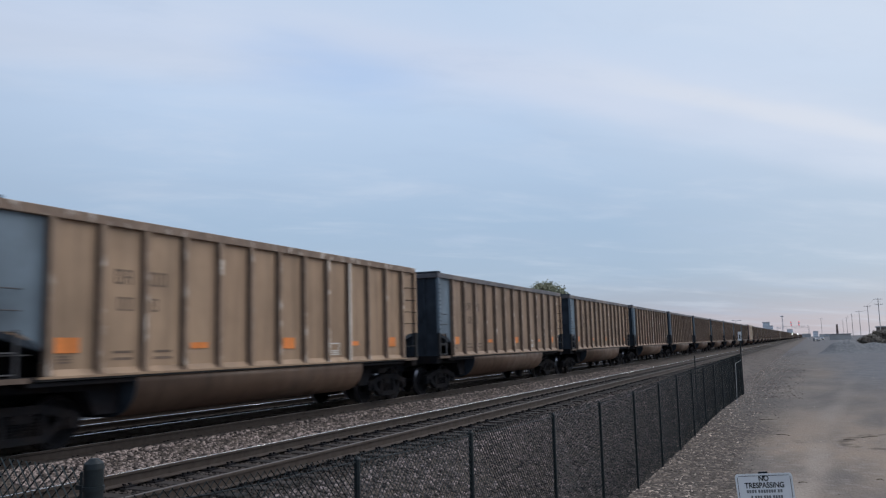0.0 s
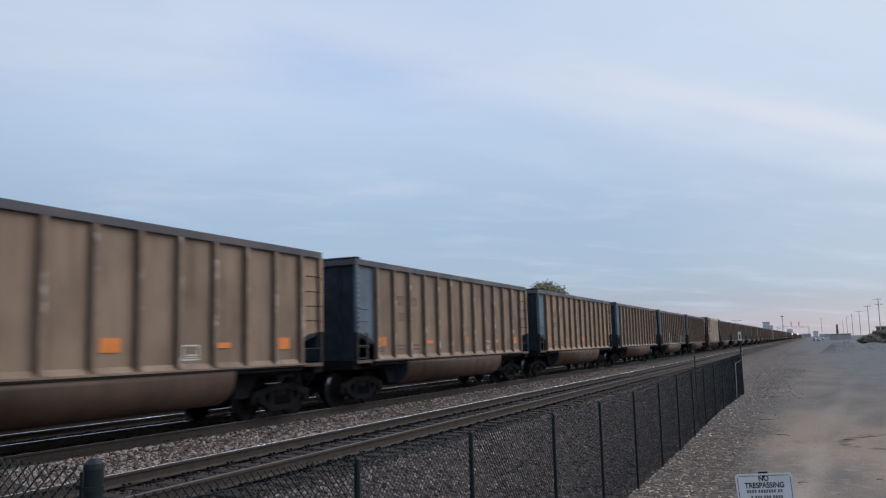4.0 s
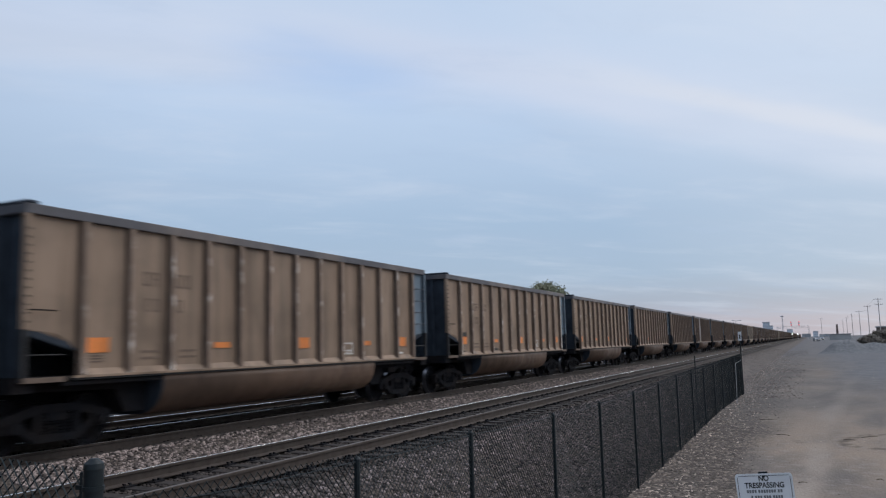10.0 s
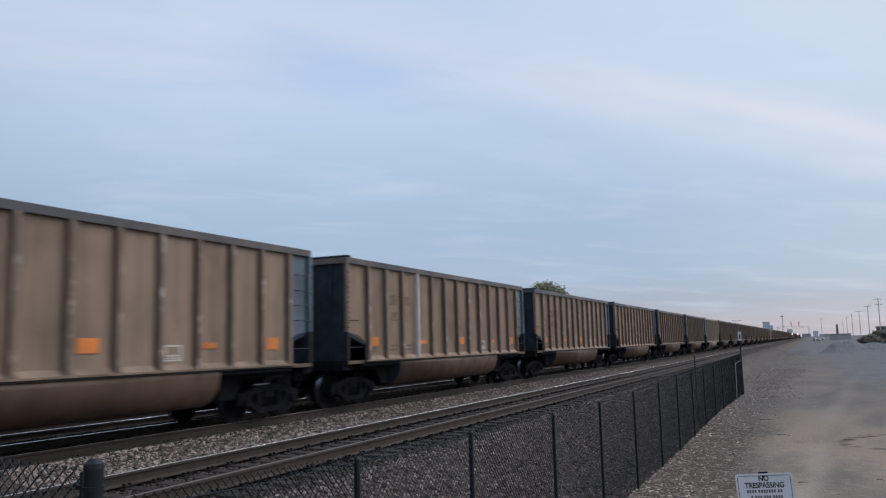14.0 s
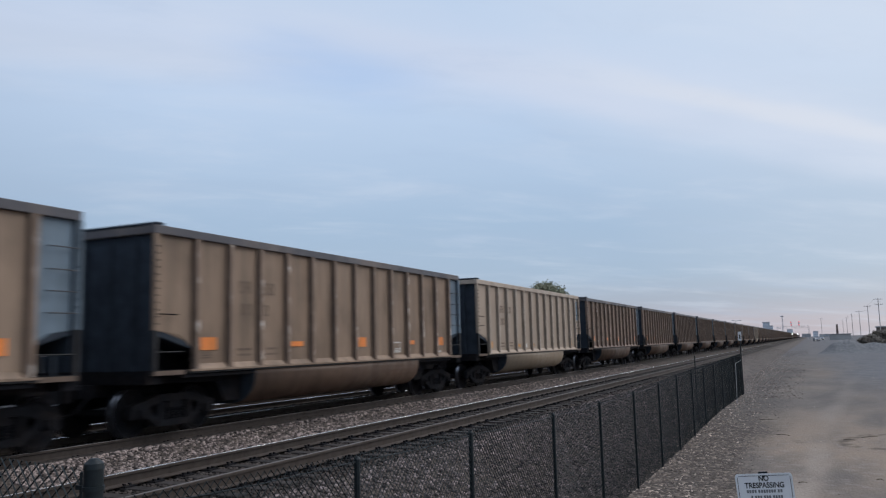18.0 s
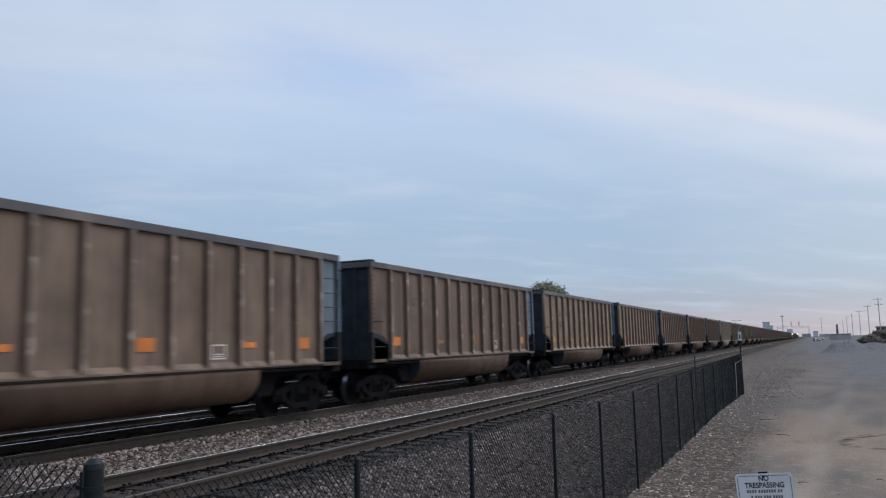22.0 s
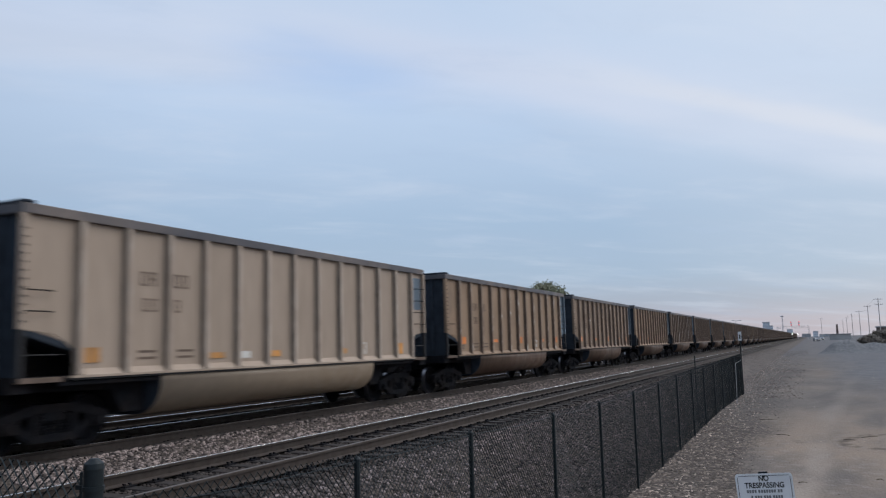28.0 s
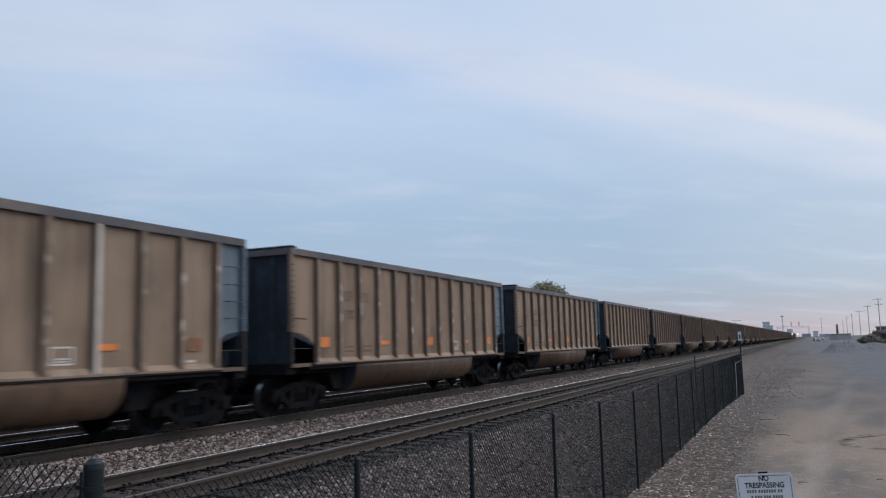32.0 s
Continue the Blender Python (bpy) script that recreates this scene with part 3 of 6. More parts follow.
def make_stones():
    p, rs = strewn(25000, -6.42, -3.55, 4.0, 46, 1)
    stones("ballast_shoulder_stones", "grey-pink crushed stone ballast on the shoulder", SHOULDER_STONE, p, rs.uniform(0.018, 0.05, len(p)))
    p, rs = strewn(30000, -11.42, -9.2, 8.5, 60, 2)
    stones("ballast_between_tracks", "pale grey-pink crushed stone between two tracks", STONE, p, rs.uniform(0.018, 0.042, len(p)))
    p, rs = strewn(17000, -9.2, -6.35, 6.0, 45, 5)
    stones("ballast_in_track", "dark dusty crushed stone between the ties", DARK_STONE, p + np.array([0, 0, 0.01]), rs.uniform(0.02, 0.045, len(p)))
    p, rs = strewn(15000, -3.7, -0.6, 11, 110, 3, 2.3)
    k = rs.uniform(0, 1, len(p)) < np.clip(1.15 - (p[:, 0] + 3.7) / 1.9, 0.004, 1)
    p = p[k]
    stones("rubble_along_fence", "pale broken stone and litter along the fence", RUBBLE, p, rs.uniform(0.012, 0.046, len(p)) * rs.uniform(0.4, 1, len(p)), 0.42, 1.8)
    p, rs = strewn(9000, -6.4, -0.5, 38, 150, 6, 1.6)
    k = rs.uniform(0, 1, len(p)) < np.clip(1.1 - (p[:, 0] + 6.4) / 7.0, 0.05, 1)
    p = p[k]
    stones("gravel_slope_beyond_fence", "brown-grey gravel on the slope beyond the fence", BROWN_GRAVEL, p, rs.uniform(0.02, 0.085, len(p)) * rs.uniform(0.4, 1, len(p)), 0.5)
    p, rs = strewn(17000, -3.75, 0.4, 11, 75, 8, 2.0)
    k = rs.uniform(0, 1, len(p)) < np.clip(1.0 - (p[:, 0] + 3.2) / 2.3, 0.001, 1)
    p = p[k]
    stones("gravel_beside_fence", "brown-grey gravel chips between the fence and the dirt", BROWN_GRAVEL, p, rs.uniform(0.010, 0.030, len(p)), 0.5, 1.5)
    p, rs = strewn(450, -1.6, 6, 14, 70, 4, 1.4)
    stones("scattered_gravel", "small loose stones on the dirt yard", RUBBLE, p, rs.uniform(0.008, 0.022, len(p)), 0.5)


make_stones()


# ---- tracks ----
def rail_outline(x):
    return [(x - 0.07, -0.175), (x + 0.07, -0.175), (x + 0.07, -0.163), (x + 0.012, -0.14), (x + 0.012, -0.045), (x + 0.036, -0.036), (x + 0.036, -0.006),
            (x + 0.03, 0.0), (x - 0.03, 0.0), (x - 0.036, -0.006), (x - 0.036, -0.036), (x - 0.012, -0.045), (x - 0.012, -0.14), (x - 0.07, -0.163)]


def make_track(name, cx, tops, y0, y1, ties, label, drop=0.0, round_head=0.008, head=0.0335):
    track = tagged(new(name), label, "railway track", kind="structure")
    track.location.z = -drop
    for side, top in zip((-0.7525, 0.7525), tops):
        bm = bmesh.new()
        prism(bm, rail_outline(cx + side), "y", y0, y1)
        part("rail", bm, RAIL_SIDE, track)
        bm = bmesh.new()
        crown = [(head * math.sin(radians(a)), 0.004 + round_head * (math.cos(radians(a)) - 1)) for a in range(-90, 91, 15)]
        for f in prism(bm, [(cx + side + u, v) for u, v in crown] + [(cx + side + head - 0.003, -0.014), (cx + side - head + 0.003, -0.014)], "y", y0, y1):
            f.smooth = True
        part("rail_head", bm, top, track, "steel running surface worn by wheels")
    rs = random.Random(int(-cx * 10))
    bm = bmesh.new()
    box(bm, -1.3, 1.3, -0.115, 0.115, -0.165, 0)
    tie = finish(bm, "tie", TIE, 0.012)
    bm = bmesh.new()
    box(bm, -0.17, 0.17, -0.095, 0.095, 0.0, 0.018)
    for sx in (-0.1, 0.1):
        for sy in (-0.05, 0.05):
            box(bm, sx - 0.02, sx + 0.02, sy - 0.014, sy + 0.014, 0.018, 0.05)
    plate = finish(bm, "tie_plate", UNDER)
    y = ties[0]
    k = 0
    while y < ties[1]:
        t = part("tie", tie, parent=track, at=pose(cx + rs.uniform(-0.05, 0.05), y, -0.194 + rs.uniform(-0.012, 0.004), 0, rs.uniform(-0.3, 0.3), rs.uniform(-1.2, 1.2)))
        if k < 70:
            for side in (-0.7525, 0.7525):
                part("tie_plate", plate, parent=t, at=(side, 0, 0))
        y += 0.53 + rs.uniform(-0.03, 0.03)
        k += 1


make_track("track_near", NEAR_X, (WORN_TOP, DULL_TOP), -700, 1700, (3.5, 75), "empty railway track with wooden ties on ballast", head=0.017, round_head=0.003)
make_track("track_far", TRAIN_X, (RAIL_TOP, DULL_TOP), -700, 1900, (4, 60), "railway track under the coal train", 0.0, 0.001, 0.026)
make_track("track_behind", -17.67, (RAIL_TOP, RAIL_TOP), -700, 1900, (6, 60), "third railway track behind the coal train", 0.17, 0.001, 0.026)


# ---- chain-link fence ----
def fence_xy(s):
    """A point s metres along the fence from its first line post."""
    return -3.533 + 0.01421 * s, 5.88 + s


POST_S = [0.04, 2.43, 5.41, 8.05, 10.79, 13.52, 16.10, 18.71, 21.26, 23.90, 26.32, 28.70, 31.21, 33.88]
TOP_Z = (0.66, 0.617, 0.557, 0.531, 0.54, 0.574, 0.626, 0.66, 0.67, 0.69, 0.731, 0.748, 0.774, 0.80)


def mesh_panel(p, q, z0, z1, w0, w1, cell=0.074, r=0.0036):
    """Chain-link wires between two posts, as two families of slanting wires; z0, z1 below, w0, w1 above."""
    bm = bmesh.new()
    p, q = Vector(p), Vector(q)
    length = (q - p).length
    d = (q - p) / length
    across = Vector((-d.y, d.x, 0))
    hgt = max(w0 - z0, w1 - z1)

    def at(u, v, off):
        k = u / length
        lo, hi = z0 + (z1 - z0) * k, w0 + (w1 - w0) * k
        b = p + d * u + across * off
        return Vector((b.x, b.y, lo + (hi - lo) * v / hgt))
    for sgn in (1, -1):
        u0 = -hgt if sgn > 0 else 0.0
        n = int((length + hgt) / cell)
        for i in range(n + 1):
            a = u0 + i * cell
            t0, t1 = 0.0, hgt
            if sgn > 0:
                t0, t1 = max(0, -a), min(hgt, length - a)
            else:
                t0, t1 = max(0, a - length), min(hgt, a)
            if t1 - t0 < 0.02:
                continue
            A, B = at(a + sgn * t0, t0, sgn * r), at(a + sgn * t1, t1, sgn * r)
            rod(bm, A, B, r, n=3)
    return bm


def make_fence():
    fence = tagged(new("chain_link_fence"), "tall black vinyl chain-link fence beside the ballast shoulder", "fence")
    for k, (s, top) in enumerate(zip(POST_S, TOP_Z)):
        x, y = fence_xy(s)
        base = float(ground_z(x, y)) - 0.05
        bm = bmesh.new()
        rod(bm, (0, 0, base), (0, 0, top + 0.02), 0.027, n=10)
        rod(bm, (0, 0, top + 0.02), (0, 0, top + 0.045), 0.03, 0.012, n=10)
        part("post", bm, POST, fence, at=(x, y, 0))
    corner = (-3.53, 3.19)
    spans = [(corner, fence_xy(POST_S[0]), 0.76, TOP_Z[0])] + [(fence_xy(POST_S[k]), fence_xy(POST_S[k + 1]), TOP_Z[k], TOP_Z[k + 1]) for k in range(len(POST_S) - 1)]
    for k, (p, q, a, b) in enumerate(spans):
        g0, g1 = float(ground_z(*p)) + 0.03, float(ground_z(*q)) + 0.03
        part("wire_mesh", mesh_panel((*p, 0), (*q, 0), g0, g1, a + 0.065, b + 0.065), VINYL, fence)
        bm = bmesh.new()
        mid = Vector(((p[0] + q[0]) / 2, (p[1] + q[1]) / 2, (a + b) / 2 - 0.02))
        rod(bm, (*p, a), mid, 0.005, n=5)
        rod(bm, mid, (*q, b), 0.005, n=5)
        part("tension_wire", bm, POST, fence)


def make_corner_fence():
    """The thick end post, taller than the line, and the run that leaves it towards the crossing."""
    f = tagged(new("corner_fence"), "thick black end post with chain-link wires beside it", "fence")
    x, y = -3.53, 3.19
    base = float(ground_z(x, y)) - 0.1
    bm = bmesh.new()
    rod(bm, (0, 0, base), (0, 0, 1.0), 0.05, n=36)
    rod(bm, (0, 0, 1.0), (0, 0, 1.03), 0.055, 0.05, n=36)
    rod(bm, (0, 0, 1.03), (0, 0, 1.055), 0.05, 0.022, n=36)
    part("end_post", bm, POST, f, at=(x, y, 0))
    for z in (0.9, 0.45, 0.0, -0.5):
        bm = bmesh.new()
        rod(bm, (0, 0, z - 0.012), (0, 0, z + 0.012), 0.057, n=36)
        box(bm, -0.12, -0.05, -0.012, 0.012, z - 0.012, z + 0.012)
        part("band", bm, POST, f, at=(x, y, 0))
    p, q = (-3.62, 3.19, 0), (-6.0, 3.62, 0)
    part("wire_mesh", mesh_panel(p, q, -1.2, -0.6, 1.0, 1.02, cell=0.094, r=0.0046), VINYL, f)
    bm = bmesh.new()
    rod(bm, (p[0], p[1], -1.2), (p[0], p[1], 0.98), 0.009, n=6)
    part("tension_bar", bm, POST, f)


make_fence()
make_corner_fence()


# ---- warning sign ----
def lettering(text, size, parent, at, mat, name="word", bold=0.0):
    cu = bpy.data.curves.new(name, "FONT")
    cu.body, cu.size, cu.align_x, cu.align_y, cu.extrude, cu.offset = text, size, "CENTER", "CENTER", 0.0008, bold
    tmp = bpy.data.objects.new(name, cu)
    me = bpy.data.meshes.new_from_object(tmp)
    bpy.data.objects.remove(tmp)
    me.materials.clear()
    me.materials.append(mat)
    return part(name, me, parent=parent, at=at)


def make_sign():
    s = tagged(new("warning_sign"), "white no trespassing sign with black border on a steel post", "sign")
    s.matrix_world = pose(-0.357, 6.0, 0.55, -3, -4.2, 1.5)
    w, h = 0.183, 0.13
    bm = bmesh.new()
    pts = []
    for cx, cz, a0 in ((w - 0.02, h - 0.02, 0), (-w + 0.02, h - 0.02, 90), (-w + 0.02, -h + 0.02, 180), (w - 0.02, -h + 0.02, 270)):
        for k in range(5):
            a = radians(a0 + 22.5 * k)
            pts.append((cx + 0.02 * math.cos(a), cz + 0.02 * math.sin(a)))
    prism(bm, pts, "y", 0.0, 0.003)
    part("panel", bm, SIGN_WHITE, s)
    for name, x0, x1, z0, z1 in (("border", -w + 0.022, w - 0.022, h - 0.016, h - 0.0125), ("border", -w + 0.022, w - 0.022, -h + 0.0125, -h + 0.016),
                                 ("border", -w + 0.0125, -w + 0.016, -h + 0.022, h - 0.022), ("border", w - 0.016, w - 0.0125, -h + 0.022, h - 0.022)):
        bm = bmesh.new()
        box(bm, x0, x1, -0.0012, 0, z0, z1)
        part(name, bm, SIGN_INK, s)
    up = pose(0, 0, 0, 90, 0, 0)
    narrow = Matrix.Diagonal((0.84, 1.0, 1.0, 1.0))
    lettering("NO", 0.05, s, pose(0.0, -0.001, 0.096) @ up @ narrow, SIGN_INK, bold=0.0014)
    lettering("TRESPASSING", 0.05, s, pose(0.0, -0.001, 0.051) @ up @ narrow, SIGN_INK, bold=0.0014)
    # company line and telephone line, as plain bars
    for z, x0, counts in ((0.012, -0.118, (4, 7, 2)), (-0.026, -0.095, (1, 3, 3, 4))):
        x = x0
        for count in counts:
            for k in range(count):
                bm = bmesh.new()
                box(bm, x, x + 0.0125, -0.0012, 0, z - 0.009, z + 0.011)
                part("text_bar", bm, SIGN_GREY, s)
                x += 0.0165
            x += 0.008
    bm = bmesh.new()
    prism(bm, [(-0.03, 0.004), (0.03, 0.004), (0.03, 0.008), (0.014, 0.008), (0.014, 0.03), (-0.014, 0.03), (-0.014, 0.008), (-0.03, 0.008)], "z", -1.95, h + 0.012)
    part("channel_post", bm, POST, s)
    for z in (h - 0.02, -h + 0.02):
        bm = bmesh.new()
        rod(bm, (0, -0.004, z), (0, 0.012, z), 0.007, n=8)
        part("bolt", bm, POST, s)


make_sign()


def make_debris():
    rs = random.Random(2)
    for k, (x, y, ln) in enumerate(((-3.0, 25.5, 0.4), (-1.7, 28.5, 0.4), (0.6, 24.4, 0.3), (1.05, 24.75, 0.45), (-1.1, 25.4, 0.4), (-0.44, 18.0, 0.18), (1.0, 18.6, 0.14))):
        t = tagged(new("fallen_stick"), "dark broken stick lying on the dirt", "stick", "sticks on the dirt")
        bm = bmesh.new()
        a = rs.uniform(0.2, 0.5) * (1 if k % 2 else -1)
        p = Vector((x, y, float(ground_z(x, y)) + 0.02))
        q = p + Vector((ln * math.cos(a), ln * math.sin(a), 0))
        mid = (p + q) / 2 + Vector((0, rs.uniform(-0.08, 0.08), 0.03))
        q.z, mid.z = float(ground_z(q.x, q.y)) + 0.015, float(ground_z(mid.x, mid.y)) + 0.04
        rod(bm, p, mid, 0.009, 0.007, 6)
        rod(bm, mid, q, 0.007, 0.004, 6)
        part("stick", bm, BARK, t)


make_debris()


def make_marker():
    """Slim post with a small white plate, at the far end of the fence."""
    x, y = fence_xy(POST_S[-1] + 0.6)
    m = tagged(new("marker_post"), "slim dark post with a small white marker plate", "marker post")
    g = float(ground_z(x, y))
    bm = bmesh.new()
    rod(bm, (0, 0, g - 0.05), (0, 0, 1.9), 0.03, n=8)
    part("post", bm, POST, m, at=(x, y, 0))
    bm = bmesh.new()
    box(bm, -0.075, 0.075, -0.045, -0.035, 1.48, 1.9)
    part("plate", bm, SIGN_WHITE, m, "white plate", at=(x, y, 0), bevel=0.003)
    bm = bmesh.new()
    box(bm, -0.03, 0.035, -0.05, -0.045, 1.56, 1.76)
    part("mark", bm, SIGN_INK, m, at=(x, y, 0))
    x, y = fence_xy(POST_S[9] - 0.1)
    t = tagged(new("tall_fence_stake"), "thin dark stake standing behind the fence", "stake")
    bm = bmesh.new()
    rod(bm, (0, 0, float(ground_z(x - 0.6, y)) - 0.05), (0, 0, 1.02), 0.022, n=8)
    part("stake", bm, POST, t, at=(x - 0.6, y, 0))
    b = tagged(new("bent_pipe"), "pale bent metal pipe leaning on the fence", "pipe")
    x0, y0 = fence_xy(POST_S[11])
    x1, y1 = fence_xy(POST_S[12])
    bm = bmesh.new()
    pts = [Vector((x0 + 0.22, y0 + 0.3, float(ground_z(x0 + 0.22, y0 + 0.3)) - 0.02)), Vector((x0 + 0.16, y0 + 1.5, 0.30)), Vector((x0 + 0.14, y0 + 1.75, 0.47)), Vector((x0 + 0.12, y0 + 2.05, 0.53)), Vector((x1 + 0.1, y1 + 2.4, 0.60))]
    for a, c in zip(pts, pts[1:]):
        rod(bm, a, c, 0.008, n=8)
    part("pipe", bm, GALV, b)


make_marker()

# ---- coal cars ----
MESHES = {}


def cached(key, mats, build, bevel=0.0):
    """Alike pieces share one mesh for each set of materials."""
    k = (key, *(m.name for m in mats))
    if k not in MESHES:
        bm = bmesh.new()
        build(bm)
        MESHES[k] = finish(bm, key, mats, bevel)
    return MESHES[k]


HALF, SIDE_X = 7.225, 1.61
PANEL_X = SIDE_X - 0.115          # outer face of the side sheets, between the ribs
RIB_Y = [-6.115 + 1.0345 * k for k in range(13)]
SILL_Z, CHORD_Z, TOP = 1.27, 3.88, 4.05


def panel_y(k):
    return -5.64 + 1.025 * (k - 1)


def mirror_x(v, s):
    return (v[0] * s, v[1])


def b_side(s):
    def f(bm):
        box(bm, *sorted((s * (PANEL_X - 0.03), s * PANEL_X)), RIB_Y[0] - 0.01, RIB_Y[-1] + 0.01, SILL_Z, CHORD_Z)
    return f


def b_end_panel(s, e):
    def f(bm):
        k = 0.15 if e > 0 else 0.0
        o = [((5.95 + k) * e, CHORD_Z), ((5.95 + k) * e, 1.72), ((6.15 + k) * e, 1.72), ((6.30 + k) * e, 1.84), ((6.55 + k) * e, 1.97), (7.18 * e, 2.03), (7.18 * e, CHORD_Z)]
        prism(bm, o, "x", s * (PANEL_X - 0.027), s * (PANEL_X - 0.003))
    return f


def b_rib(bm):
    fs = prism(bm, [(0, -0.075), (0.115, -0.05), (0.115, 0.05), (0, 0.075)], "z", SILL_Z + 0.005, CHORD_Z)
    fs[2].material_index = fs[4].material_index = 1        # flanks, darker in colour for the shade on them


def b_sill(s):
    def f(bm):
        box(bm, *sorted((s * (PANEL_X - 0.04), s * (SIDE_X + 0.008))), -6.3, 6.45, SILL_Z - 0.04, SILL_Z)
        box(bm, *sorted((s * (PANEL_X - 0.04), s * (SIDE_X - 0.015))), -6.3, 6.45, SILL_Z - 0.075, SILL_Z - 0.042, 1)
        for a, b in zip(RIB_Y, RIB_Y[1:]):
            prism(bm, [(s * PANEL_X, SILL_Z), (s * (SIDE_X - 0.01), SILL_Z), (s * PANEL_X, SILL_Z + 0.105)], "y", a + 0.10, b - 0.10)
    return f


def b_chord(dy):
    def f(bm):
        for s in (-1, 1):
            box(bm, *sorted((s * (SIDE_X - 0.2), s * (SIDE_X - 0.035))), dy - HALF, HALF, CHORD_Z, TOP)
        for y in (dy - HALF, HALF - 0.16):
            box(bm, -SIDE_X + 0.2, SIDE_X - 0.2, y, y + 0.16, CHORD_Z, TOP - 0.01)
    return f


def b_end_wall(e):
    return lambda bm: box(bm, -PANEL_X, PANEL_X, *sorted((e * 7.09, e * 7.13)), 1.62 if e > 0 else 1.275, CHORD_Z)


def b_end_cap(e):
    return lambda bm: box(bm, -SIDE_X + 0.04, SIDE_X - 0.03, *sorted((e * 6.98, e * (HALF - 0.004))), TOP - 0.005, TOP + 0.055)


def b_step(s, e):
    return lambda bm: box(bm, *sorted((s * 1.30, s * (SIDE_X - 0.02))), *sorted((e * 6.40, e * 7.19)), 1.18, 1.265)


def b_end_post(e):
    return lambda bm: box(bm, -0.05, 0.05, *sorted((e * 7.13, e * 7.19)), 1.27, CHORD_Z)


def b_slope(e):
    return lambda bm: prism(bm, [(7.09 * e, 1.95), (7.03 * e, 2.05), (4.3 * e, 1.25), (4.3 * e, 1.15)], "x", -PANEL_X + 0.01, PANEL_X - 0.01)


def b_end_frame(e):
    def f(bm):
        box(bm, -1.5, 1.5, *sorted((e * 6.95, e * 7.3)), 1.02, 1.26)
        box(bm, -SIDE_X + 0.05, SIDE_X - 0.05, *sorted((e * 6.1, e * 7.2)), 1.2, 1.27)
        prism(bm, [(6.95 * e, 1.2), (4.25 * e, 1.2), (4.25 * e, 0.55), (4.75 * e, 0.55), (5.0 * e, 0.98), (6.95 * e, 1.02)], "x", -1.2, 1.2)
        for s in (-1, 1):
            # plate added inside the end opening to block the sky beyond
            if e < 0 and s < 0:
                box(bm, -1.45, 1.0, -6.72, -6.69, 1.26, 1.84)
            # upright web below the slope sheet, added to close the bright view through
            prism(bm, [(7.08 * e, 1.26), (7.08 * e, 1.96), (4.9 * e, 1.26)], "x", s * 0.7, s * 0.73)
            prism(bm, [(6.1 * e, 1.22), (4.2 * e, 1.22), (4.2 * e, 0.52), (4.55 * e, 0.62), (4.8 * e, 0.95), (6.1 * e, 1.1)], "x", s * 0.95, s * 1.1)
        for s in (-1, 1):
            box(bm, *sorted((s * 1.28, s * 1.545)), *sorted((e * 3.7, e * 6.4)), 1.11, 1.175)
    return f


def b_corner(s, e):
    def f(bm):
        box(bm, *sorted((s * (SIDE_X - 0.1), s * (SIDE_X - 0.02))), *sorted((e * 7.12, e * HALF)), 2.03, CHORD_Z)
        for z in np.arange(2.15, 3.75, 0.135):
            rod(bm, (s * (SIDE_X - 0.1), e * 7.17, z), (s * (SIDE_X + 0.006), e * 7.17, z), 0.019 if e < 0 else 0.015, n=6, mi=1 if e < 0 else 0)
    return f


def b_grab(s, e):
    def f(bm):
        x0, x1 = s * (PANEL_X - 0.01), s * (SIDE_X - 0.02)
        rod(bm, (x0, e * 6.62, 0), (x1, e * 6.62, 0), 0.012, n=6)
        rod(bm, (x1, e * 6.62, 0), (x1, e * 7.14, 0), 0.012, n=6)
        rod(bm, (x1, e * 7.14, 0), (x0, e * 7.14, 0), 0.012, n=6)
    return f


def b_ladder(s, e):
    def f(bm):
        x = s * (SIDE_X - 0.06)
        box(bm, *sorted((s * (SIDE_X - 0.1), s * (SIDE_X - 0.025))), *sorted((e * 7.13, e * (HALF - 0.01))), 1.2, 2.03)
        rod(bm, (x, e * 6.4, 1.62), (x, e * 7.14, 1.62), 0.013, n=6)
    return f


def b_stirrup(s, e):
    """The short ladder below a blue panel: an inner stile and three rungs."""
    def f(bm):
        x = s * (SIDE_X - 0.05)
        box(bm, *sorted((s * (SIDE_X - 0.07), s * (SIDE_X - 0.03))), *sorted((e * 6.62, e * 6.67)), 1.2, 2.02)
        for z in (1.32, 1.66, 1.99):
            rod(bm, (x, e * 6.62, z), (x, e * 7.16, z), 0.014, n=6)
    return f


def tub_outline():
    o = [(1.57, 1.19), (1.57, 1.08)]
    for k in range(1, 9):
        a = radians(90 * k / 8)
        o.append((0.92 + 0.65 * math.cos(a), 1.08 - 0.64 * math.sin(a)))
    return o + [(-x, z) for x, z in reversed(o)]


def b_tub(bm):
    for f in prism(bm, tub_outline(), "y", -4.2, 3.86):
        f.smooth = abs(f.normal.y) < 0.5


def b_tub_end(e):
    def f(bm):
        prism(bm, [(x * 0.985, z - 0.002 if z > 1.1 else z + 0.01) for x, z in tub_outline()], "y", *((3.86, 3.89) if e > 0 else (-4.23, -4.2)))
    return f


def b_sill_beam(bm):
    box(bm, -0.2, 0.2, -7.75, 7.75, 0.78, 1.02)


def b_coupler(e):
    def f(bm):
        box(bm, -0.09, 0.09, *sorted((e * 7.4, e * 7.85)), 0.78, 0.98)
        prism(bm, [(-0.16, 7.82 * e), (0.14, 7.82 * e), (0.15, 8.05 * e), (0.02, 8.075 * e), (-0.02, 7.97 * e), (-0.15, 8.03 * e)], "z", 0.72, 1.02)
    return f


